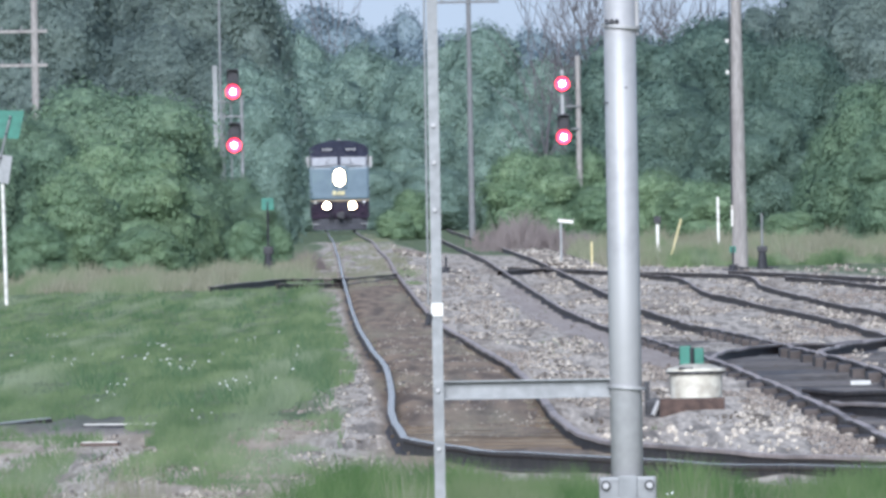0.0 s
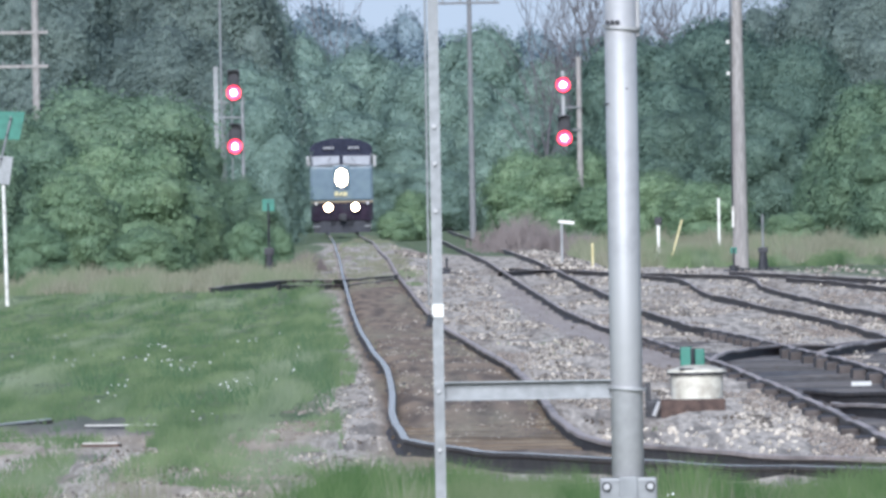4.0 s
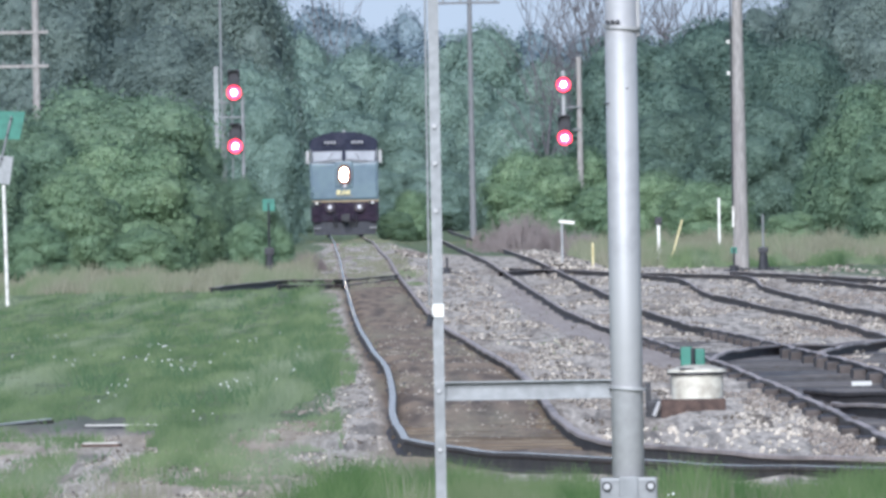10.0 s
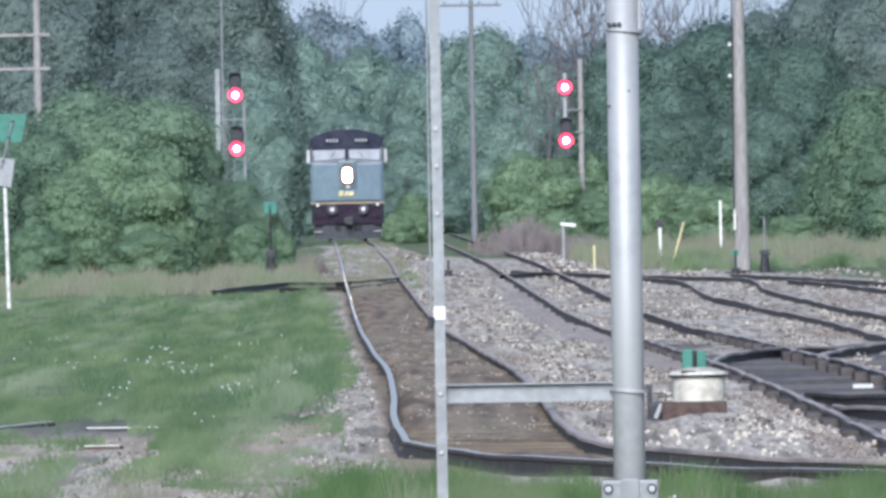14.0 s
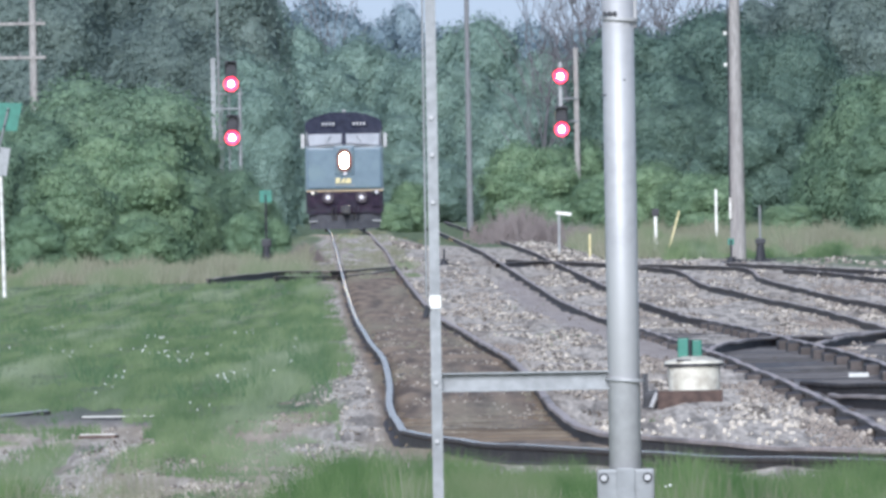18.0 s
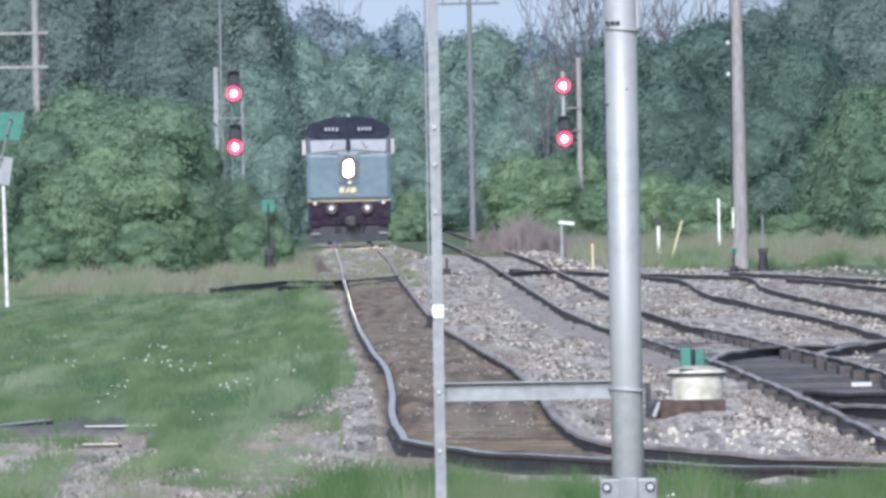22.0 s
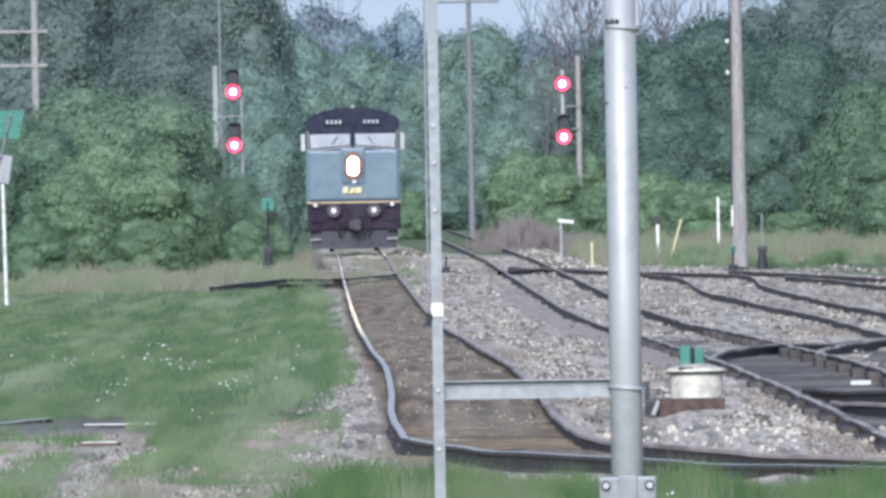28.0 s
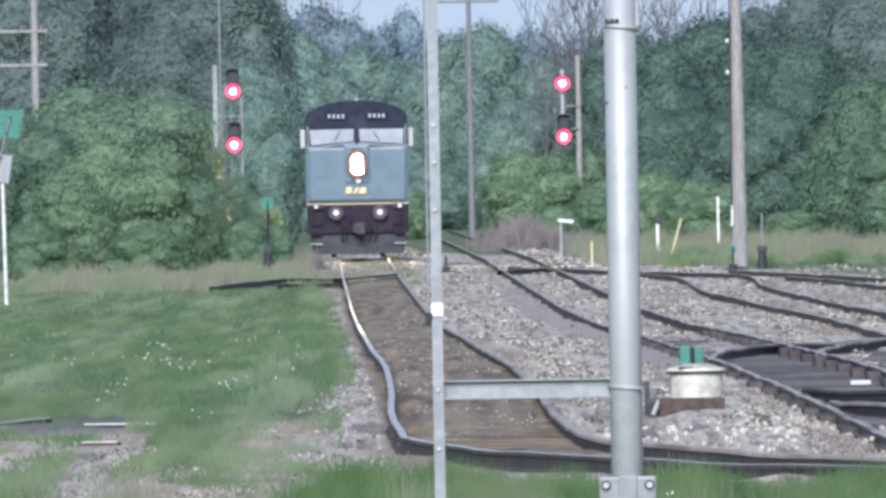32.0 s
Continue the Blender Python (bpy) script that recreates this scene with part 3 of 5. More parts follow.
    part("pilot_plow", bm, PLOW, loco, "dusty grey pilot plow")
    bm = bb(-0.16, 0.16, -0.75, 0.0, 0.72, 1.0, bevel=0.05)
    box(bm, -0.05, 0.22, -0.9, -0.65, 0.68, 1.04, bevel=0.04)
    part("coupler", bm, DARK_METAL, loco)
    for x in (-0.5, -0.36, 0.36, 0.52):
        bm = tt((x, -0.15, 1.0), (x * 1.05, -0.3, 0.72), 0.03, seg=6)
        tube(bm, (x * 1.05, -0.3, 0.72), (x * 0.95, -0.22, 0.45), 0.03, seg=6)
        part("air_hose", bm, DARK_METAL, loco)
    for y in (2.2, 4.9, 12.1, 14.8):
        for sgn in (-1, 1):
            part("wheel", tt((sgn * 0.68, y, 0.5), (sgn * 0.82, y, 0.5), 0.5, 0.52, 28), MAROON, loco)
    for y in (3.5, 13.4):
        for sgn in (-1, 1):
            part("truck_frame", bb(sgn * 1.05 - 0.1, sgn * 1.05 + 0.1, y - 2.1, y + 2.1, 0.45, 0.95, bevel=0.05), MAROON, loco)
    part("fuel_tank", bb(-1.35, 1.35, 6.6, 10.4, 0.3, 1.0, bevel=0.1), MAROON, loco)
    part("exhaust_housing", bb(-0.6, 0.6, 7.5, 9.5, 4.6, 4.8, bevel=0.04), ROOF_DARK, loco)
    part("horn", tt((0.02, 1.2, 4.82), (0.02, 0.8, 4.82), 0.04, 0.06, 12), ZINC, loco)
    return loco, beams


loco, beam_lamps = locomotive()


# ---------------------------------------------------------------- trees
def ball():
    bm = bmesh.new()
    bmesh.ops.create_icosphere(bm, subdivisions=3, radius=1.0)
    v = np.array([tuple(q.co) for q in bm.verts])
    f = np.array([[q.index for q in k.verts] for k in bm.faces])
    bm.free()
    return v, f


BALL_V, BALL_F = ball()


def unit(v):
    return v / np.maximum(np.linalg.norm(v, axis=1)[:, None], 1e-6)


def leaf_cloud(blobs, count, size, seed, rough, ragged):
    """Leaves on the uneven mounds of a crown (cx, cy, cz, rx, ry, rz); gives points, faces and soft normals."""
    rng = np.random.default_rng(seed)
    area = np.array([b[3] * b[5] for b in blobs])
    share = (1.5 * count * area / area.sum()).astype(int)
    verts, normals, hull, hull_n, hull_f, hn = [], [], [], [], [], 0
    for i, (b, c) in enumerate(zip(blobs, share)):
        centre, radii = np.array(b[:3]), np.array(b[3:6])
        k = np.concatenate([rng.normal(size=(10, 3)) * 3.2, rng.normal(size=(14, 3)) * 8, rng.normal(size=(14, 3)) * 17, rng.normal(size=(14, 3)) * 32])
        ph = rng.uniform(0, 6.283, len(k))
        amp = np.concatenate([np.full(10, 0.28), np.full(14, 0.12), np.full(14, 0.09), np.full(14, 0.06)]) * rough

        def bulge(q):
            s = q @ k.T + ph
            g = (np.cos(s) * amp) @ k
            g -= q * (g * q).sum(1)[:, None]
            return 1 + np.sin(s) @ amp, g

        q = unit(rng.normal(size=(c, 3)))
        r, g = bulge(q)
        spread = 0.97 + ragged * np.clip(rng.normal(size=c), -2, 1.6) + 0.13 * (rng.random(c) < 0.08)
        p = q * (r * spread)[:, None] * radii + centre
        nrm = unit(unit((q - 0.45 * g) / radii) + np.array((0, 0, 0.3)))
        keep = np.ones(c, bool)
        for j, o in enumerate(blobs):
            if j != i:
                keep &= (((p - np.array(o[:3])) / np.array(o[3:6])) ** 2).sum(1) > 0.5
        p, nrm = p[keep], nrm[keep]
        c = len(p)
        flat = unit(nrm + 0.14 * rng.normal(size=(c, 3)))
        t = unit(np.cross(flat, rng.normal(size=(c, 3))))
        w = np.cross(flat, t)
        s = (size * (0.7 + 0.9 * rng.random(c)))[:, None]
        verts.append(np.stack([p - t * s, p + (t * 0.5 - w * 0.6) * s, p + (t * 0.5 + w * 0.6) * s], 1).reshape(-1, 3))
        flip = np.sign((np.cross(verts[-1][1::3] - verts[-1][0::3], verts[-1][2::3] - verts[-1][0::3]) * nrm).sum(1)) < 0
        tri = verts[-1].reshape(-1, 3, 3)
        tri[flip] = tri[flip][:, ::-1]
        verts[-1] = tri.reshape(-1, 3)
        normals.append(np.repeat(unit(nrm + 0.15 * rng.normal(size=(c, 3))), 3, 0))
        # solid hull under the leaves, filling the gaps in the darkened colour
        r, g = bulge(BALL_V)
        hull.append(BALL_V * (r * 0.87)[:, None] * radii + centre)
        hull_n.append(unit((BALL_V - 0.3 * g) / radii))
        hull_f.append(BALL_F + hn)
        hn += len(BALL_V)
    v, n = np.concatenate(hull + verts), np.concatenate(hull_n + normals)
    leaves = np.arange(hn, len(v)).reshape(-1, 3)
    return v, np.concatenate(hull_f + [leaves]), n


def fast_mesh(name, v, f, mat, parent=None, label="", normals=None, inner=0):
    me = bpy.data.meshes.new(name)
    me.vertices.add(len(v))
    me.vertices.foreach_set("co", np.ascontiguousarray(v, dtype=np.float32).ravel())
    k = f.shape[1]
    me.loops.add(f.size)
    me.loops.foreach_set("vertex_index", f.astype(np.int32).ravel())
    me.polygons.add(len(f))
    me.polygons.foreach_set("loop_start", np.arange(0, f.size, k, dtype=np.int32))
    me.update(calc_edges=True)
    if normals is not None:
        me.polygons.foreach_set("use_smooth", np.ones(len(f), bool))
        me.normals_split_custom_set_from_vertices(normals.astype(np.float32))
    for m in mat if isinstance(mat, tuple) else (mat,):
        me.materials.append(m)
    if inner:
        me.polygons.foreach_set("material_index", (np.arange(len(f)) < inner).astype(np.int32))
    ob = new(name, me)
    ob.parent = parent
    return tagged(ob, label)


def limbs(height, spread, seed, r, count=9, low=0.25):
    rng = random.Random(seed)
    bm = bmesh.new()
    x = y = 0.0
    last, lr = Vector((0, 0, -0.3)), r
    knots = []
    for k in range(5):
        z = height * (k + 1) / 5
        x += rng.uniform(-0.04, 0.04) * height
        p = Vector((x, y, z))
        nr = r * (1 - (k + 1) / 5.6)
        tube(bm, last, p, lr, nr, 8)
        knots.append((last, p, lr))
        last, lr = p, nr
    for k in range(count):
        z = height * rng.uniform(low, 0.95)
        a, b, rr = knots[min(4, int(z / height * 5))]
        s = a.lerp(b, 0.5)
        ang = rng.uniform(0, 6.28)
        e = s + Vector((math.cos(ang) * spread, math.sin(ang) * spread, height * rng.uniform(0.1, 0.28))) * rng.uniform(0.5, 1)
        tube(bm, s, e, rr * 0.5, rr * 0.12, 6)
        for q in range(2):
            m = s.lerp(e, rng.uniform(0.4, 0.8))
            tube(bm, m, m + Vector((rng.uniform(-1, 1), rng.uniform(-1, 1), rng.uniform(0.2, 1))) * spread * 0.4, rr * 0.2, rr * 0.05, 5)
    return bm


def tree(name, label, height, width, mat, seed, leaves, size, group, rows, rough=0.14, ragged=0.075, mounds=15):
    """One tree or shrub with trunk and crown, and its copies: rows of x, y, width scale, height scale, turn."""
    t = thing(name, 0, 0, 0, label, "tree" if name == "tree" else "shrub", group)
    part("trunk", limbs(height * 0.8, width * 0.3, seed, max(0.05, height * 0.016)), BARK, t)
    rng = random.Random(seed + 5)
    blobs = []
    for i in range(mounds):
        f = i / (mounds - 1)
        w = width / 2 * rng.uniform(0.46, 0.64)
        out = width / 2 * 0.5 * math.sqrt(max(0.0, 1 - ((f - 0.36) / 0.74) ** 2)) * rng.uniform(0.85, 1.1)
        ang = 2.4 * i + rng.uniform(-0.4, 0.4)
        hz = max(height * 0.15, min(w, height * 0.22) * rng.uniform(0.8, 1.1))
        blobs.append((math.cos(ang) * out, math.sin(ang) * out, hz * 0.7 + (height - 1.72 * hz) * f, w, w * 0.95, hz))
    v, f, n = leaf_cloud(blobs, leaves, size, seed, rough, ragged)
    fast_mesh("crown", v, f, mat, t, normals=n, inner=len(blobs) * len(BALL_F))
    for i, (x, y, wide, tall, turn) in enumerate(rows):
        m = pose(x, y, rail_z(y) - 0.2, 0, 0, turn) @ Matrix.Diagonal((wide, wide, tall, 1))
        if i:
            copy_thing(t, m)
        else:
            first = m
    t.matrix_basis = first
    return t


tree("bush", "broad leafy green bush in tall grass", 5.0, 5.6, LEAF_MID, 11, 40000, 0.056, "bushes", [
    (-10.03, 765.0, 1.28, 1.15, 13), (-12.68, 760.0, 0.79, 1.00, 90), (-8.14, 770.0, 0.58, 0.96, 167), (-6.61, 778.0, 0.53, 0.58, 244), (-5.70, 775.0, 0.34, 0.47, 321),
    (-13.15, 720.0, 0.57, 0.84, 38), (-8.43, 740.0, 0.71, 0.63, 115)])
tree("bush", "rounded light green bush behind the gravel", 2.8, 4.6, LEAF_LIGHT, 21, 21000, 0.054, "bushes", [
    (-9.00, 715.0, 0.93, 1.45, 13), (-10.23, 705.0, 0.68, 1.15, 90), (-11.11, 690.0, 0.40, 0.65, 167), (-5.61, 735.0, 0.36, 0.62, 244), (-7.33, 720.0, 0.52, 0.84, 321),
    (3.49, 985.0, 0.91, 1.38, 38), (3.03, 1020.0, 0.54, 1.04, 115), (5.43, 1000.0, 0.68, 1.41, 192), (7.63, 930.0, 0.81, 1.07, 269), (9.59, 920.0, 0.76, 0.92, 346),
    (-1.34, 1200.0, 0.52, 0.87, 63), (-4.86, 745.0, 0.22, 0.52, 140), (11.68, 850.0, 0.45, 0.53, 217), (-8.31, 700.0, 0.51, 0.58, 294), (-2.17, 1180.0, 0.40, 0.53, 11),
    (5.94, 960.0, 0.60, 0.86, 88)])
tree("tree", "dense dark green leafy tree", 9.0, 8.0, LEAF_DARK, 31, 50000, 0.083, "dark trees", [
    (8.44, 1075.0, 0.87, 0.98, 13), (12.34, 1080.0, 0.93, 1.06, 90), (15.07, 1070.0, 0.66, 0.95, 167), (9.00, 1010.0, 0.73, 0.61, 244), (12.26, 1000.0, 0.72, 0.63, 321),
    (7.50, 1120.0, 0.56, 0.74, 38)])
tree("tree", "tall greyish green tree behind the bushes", 13.0, 10.0, LEAF_GREY, 33, 50000, 0.105, "grey trees", [
    (-19.17, 1190.0, 0.95, 1.18, 13), (-15.20, 1210.0, 0.97, 1.15, 90), (-11.07, 1200.0, 0.88, 1.12, 167), (21.96, 1420.0, 0.95, 1.12, 244), (25.40, 1400.0, 0.94, 1.12, 321),
    (19.55, 1480.0, 0.72, 0.99, 38), (-12.00, 1130.0, 0.86, 0.77, 115)])
tree("tree", "green tree with painted haze at the far end of the line", 9.5, 8.0, LEAF_HAZE, 35, 40000, 0.1, "green trees", [
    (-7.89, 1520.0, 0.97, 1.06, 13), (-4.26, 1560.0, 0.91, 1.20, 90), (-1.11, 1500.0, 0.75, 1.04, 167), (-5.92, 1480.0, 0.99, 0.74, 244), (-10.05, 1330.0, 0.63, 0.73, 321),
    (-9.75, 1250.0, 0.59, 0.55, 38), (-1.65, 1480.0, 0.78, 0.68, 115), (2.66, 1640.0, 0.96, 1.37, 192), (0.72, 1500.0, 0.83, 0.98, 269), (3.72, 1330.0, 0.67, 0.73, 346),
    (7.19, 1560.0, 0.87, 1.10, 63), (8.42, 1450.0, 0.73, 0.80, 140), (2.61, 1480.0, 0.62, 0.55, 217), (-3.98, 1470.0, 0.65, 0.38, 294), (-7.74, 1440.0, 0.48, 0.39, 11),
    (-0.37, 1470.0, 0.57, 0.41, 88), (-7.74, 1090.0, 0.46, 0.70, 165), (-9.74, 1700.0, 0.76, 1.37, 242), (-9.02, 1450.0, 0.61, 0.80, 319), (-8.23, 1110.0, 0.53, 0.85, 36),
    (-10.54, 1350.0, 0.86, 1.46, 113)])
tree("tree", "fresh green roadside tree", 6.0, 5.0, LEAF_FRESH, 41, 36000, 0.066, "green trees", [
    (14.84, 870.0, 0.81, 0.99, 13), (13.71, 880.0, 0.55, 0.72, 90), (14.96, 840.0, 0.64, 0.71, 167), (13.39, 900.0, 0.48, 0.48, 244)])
tree("tree", "distant leafy tree with painted blue haze", 12.0, 11.0, LEAF_FAR_HAZE, 51, 13000, 0.22, "distant trees", [
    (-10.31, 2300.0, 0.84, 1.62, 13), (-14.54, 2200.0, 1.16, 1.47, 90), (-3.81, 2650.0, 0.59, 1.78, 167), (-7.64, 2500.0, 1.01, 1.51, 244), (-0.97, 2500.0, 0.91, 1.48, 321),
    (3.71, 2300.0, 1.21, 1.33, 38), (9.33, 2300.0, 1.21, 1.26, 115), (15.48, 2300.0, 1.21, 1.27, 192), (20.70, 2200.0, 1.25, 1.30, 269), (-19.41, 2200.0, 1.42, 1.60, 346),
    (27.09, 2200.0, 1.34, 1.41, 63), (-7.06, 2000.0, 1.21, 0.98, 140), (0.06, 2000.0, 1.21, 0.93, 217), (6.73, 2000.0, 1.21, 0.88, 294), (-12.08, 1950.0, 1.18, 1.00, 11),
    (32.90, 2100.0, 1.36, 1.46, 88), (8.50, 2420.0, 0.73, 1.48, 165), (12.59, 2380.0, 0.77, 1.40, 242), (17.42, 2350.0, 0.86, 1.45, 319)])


def brush(x, y, height, width, seed, stems=260):
    """A thicket of thin dry upright twigs."""
    t = thing("bush", x, y, rail_z(y) - 0.15, "brown leafless brush beside the track", "shrub", "brown brush")
    g = np.random.default_rng(seed)
    n = stems
    base = np.stack([g.normal(0, 0.33, n) * width, g.normal(0, 0.5, n) * width, np.zeros(n)], 1)
    h = height * g.uniform(0.4, 1.0, n) * np.exp(-(base[:, 0] / (0.62 * width)) ** 2)
    tip = base + np.stack([g.normal(0, 0.22, n) * h, g.normal(0, 0.2, n) * h, h], 1)
    verts = []
    for s in range(3):
        a = base + (tip - base) * (0.25 * s) + np.stack([g.normal(0, 0.03, n), g.normal(0, 0.03, n), np.zeros(n)], 1)
        b = a + (tip - a) * g.uniform(0.5, 1, (n, 1)) + g.normal(0, 0.09, (n, 3)) * (s > 0)
        wide = 0.022 - 0.004 * s
        verts.append(np.stack([a - (wide, 0, 0), a + (wide, 0, 0), b], 1).reshape(-1, 3))
    v = np.concatenate(verts)
    thicket = fast_mesh("thicket", v, np.arange(len(v)).reshape(-1, 3), BROWN_TWIG, t, normals=np.tile((0.0, -0.5, 0.86), (len(v), 1)))
    tagged(thicket, kind="stuff")
    part("stem", tt((0, 0, 0), (0.05, 0, height * 0.7), 0.03, 0.01, 6), BARK, t)


for spot in ((3.05, 935.7, 1.9, 1.9, 61), (2.35, 955.6, 1.5, 1.7, 62), (3.9, 915.0, 1.3, 1.8, 63), (1.95, 1020.8, 1.1, 1.6, 64), (4.9, 880.0, 1.0, 1.6, 65), (-5.05, 760.0, 1.0, 1.2, 66), (-3.9, 735.0, 0.8, 1.0, 67), (6.1, 870.0, 0.8, 1.4, 68)):
    brush(*spot)


def bare_tree(x, y, height, seed, label="leafless grey tree with thin upright branches"):
    t = thing("tree", x, y, rail_z(y) - 0.2, label, "tree", "bare trees")
    rng = random.Random(seed)
    bm = limbs(height, height * 0.2, seed, height * 0.008, 20, 0.2)
    part("trunk", bm, BARK, t)
    bm = bmesh.new()
    for k in range(70):
        z = height * rng.uniform(0.35, 1.0)
        ang, r = rng.uniform(0, 6.28), height * rng.uniform(0.03, 0.22)
        p = Vector((math.cos(ang) * r, math.sin(ang) * r, z))
        e = p + Vector((rng.uniform(-0.5, 0.5), rng.uniform(-0.5, 0.5), rng.uniform(0.6, 1.2))) * height * 0.12
        tube(bm, p * 0.6 + Vector((0, 0, z * 0.35)), e, 0.028, 0.008, 4)
    part("branchwork", bm, BARK, t)
    return t


bare = bare_tree(5.2, 1321.0, 12.5, 5)
for x, y, sc, turn in ((6.87, 1361.1, 1.05, 70), (7.6, 1403.6, 1.0, 160), (8.49, 1403.6, 1.15, 260), (11.6, 1403.6, 1.2, 20), (13.2, 1448.9, 1.25, 110), (9.4, 1480.0, 1.3, 200), (14.6, 1403.6, 1.2, 300), (10.3, 1448.9, 1.2, 50), (-8.2, 1900.0, 1.35, 140)):
    copy_thing(bare, pose(x, y, rail_z(y) - 0.2, 0, 0, turn) @ Matrix.Scale(sc, 4))

# ---------------------------------------------------------------- signals and poles
def signal_head(parent, x, z, dark_above):
    """Hooded lamp unit facing the camera; the lit lens is red."""
    bm = bb(x - 0.24, x + 0.24, 0.0, 0.22, z - 0.3, z + (0.9 if dark_above else 0.32), bevel=0.06)
    h = part("signal_head", bm, DARK_METAL, parent, "black hooded signal head")
    lit = [z] + ([z + 0.58] if dark_above else [])
    for i, zz in enumerate(lit):
        bm = bmesh.new()
        for k in range(10):
            a, b = math.pi * k / 9, math.pi * (k + 1) / 9
            r = 0.3
            q = [bm.verts.new((x + r * math.cos(c), yy, zz + r * math.sin(c))) for c, yy in ((a, 0.0), (b, 0.0), (b, -0.3), (a, -0.3))]
            bm.faces.new(q)
        part("hood", bm, DARK_METAL, h)
        if i == 0:
            # lens drawn wider than a real one so that its disc gives the bloom
            part("lens", tt((x, -0.03, zz), (x, 0.0, zz), 0.28, 0.28, 20), RED_BLOOM, h, "glowing red lens widened for bloom")
            part("lamp", tt((x, -0.08, zz), (x, -0.03, zz), 0.075, 0.11, 16), RED_CORE, h, "bright lamp centre")
        else:
            part("lens", tt((x, -0.03, zz), (x, 0.0, zz), 0.2, 0.2, 20), DARK_METAL, h)


def left_signal():
    x, y = -7.82, 998.1
    s = thing("railway_signal", x, y, rail_z(y) - 0.2, "two-headed railway signal mast showing red over red", "railway signal", "signals")
    part("mast", tt((0, 0.3, 0), (0, 0.3, 6.243), 0.07), ZINC, s)
    part("relay_pole", bb(-1.12, -0.94, 0.3, 0.5, 0, 7.415), ZINC, s, "pale grey upright")
    part("aerial", tt((-0.82, 0.3, 2), (-0.82, 0.3, 11.144), 0.06, 0.04, 8), ZINC, s)
    for z in (5.405, 4.739, 5.983):
        part("cross_arm", tt((-1.0, 0.3, z), (0.1, 0.3, z), 0.035, seg=8), ZINC, s)
    for xx in (-0.42, -0.7):
        part("ladder_rail", tt((xx, 0.35, 0), (xx, 0.35, 6.139), 0.03, seg=6), ZINC, s)
    signal_head(s, -0.33, 6.382, True)
    signal_head(s, -0.31, 4.270, True)


def right_signal():
    x, y = 5.43, 998.1
    s = thing("railway_signal", x, y, rail_z(y) + 0.02, "two-headed railway signal on a grey post showing red over red", "railway signal", "signals")
    part("mast", tt((0, 0.6, -0.3), (0, 0.6, 7.344), 0.13, 0.1), POLE_WOOD, s)
    part("bracket_post", tt((-0.62, 0.3, 4.023), (-0.62, 0.3, 6.800), 0.08, seg=8), GALV, s)
    for z in (5.350, 4.462):
        part("cross_arm", tt((-0.65, 0.3, z), (0.05, 0.5, z), 0.04, seg=8), ZINC, s)
    signal_head(s, -0.62, 6.245, False)
    signal_head(s, -0.6, 4.156, True)


left_signal()
right_signal()


def utility_pole(x, y, top, r0, r1, arms, mat, label, rz=0):
    p = thing("utility_pole", x, y, rail_z(y) - 0.3, label, "utility pole", "poles", rz=rz)
    part("post", tt((0, 0, 0), (0, 0, top), r0, r1, 14), mat, p)
    for z, a, b in arms:
        part("crossarm", bb(a, b, -0.16, -0.06, z - 0.06, z + 0.06, bevel=0.01), mat, p)
        for k in range(4):
            xx = a + (b - a) * (0.08 + 0.28 * k)
            part("insulator", tt((xx, -0.11, z + 0.06), (xx, -0.11, z + 0.2), 0.035, 0.05, 8), ZINC, p)
    return p


utility_pole(1.42, 1213.9, 11.7, 0.16, 0.11, [(11.45, -1.5, 1.45)], DARK_WOOD, "dark timber utility pole with one crossarm")
utility_pole(-15.91, 998.1, 10.6, 0.17, 0.14, [(8.989, -2.3, 0.5), (7.656, -2.3, 0.5)], POLE_WOOD, "pale timber utility pole with two crossarms")
bare_pole = utility_pole(8.48, 724.4, 8.4, 0.235, 0.145, [], POLE_WOOD, "bare grey timber pole standing in tall grass")
part("cable_guard", bb(-0.24, -0.18, -0.2, -0.1, 1.35, 1.95, bevel=0.015), WHITE, bare_pole, "white cable guard")
for z in (5.75, 6.65):
    part("insulator", tt((-0.27, -0.1, z - 0.05), (-0.27, -0.1, z + 0.05), 0.05, seg=8), WHITE, bare_pole)
part("down_cable", tt((-0.22, -0.15, 1.95), (-0.19, -0.1, 8.0), 0.02, seg=6), DARK_METAL, bare_pole)


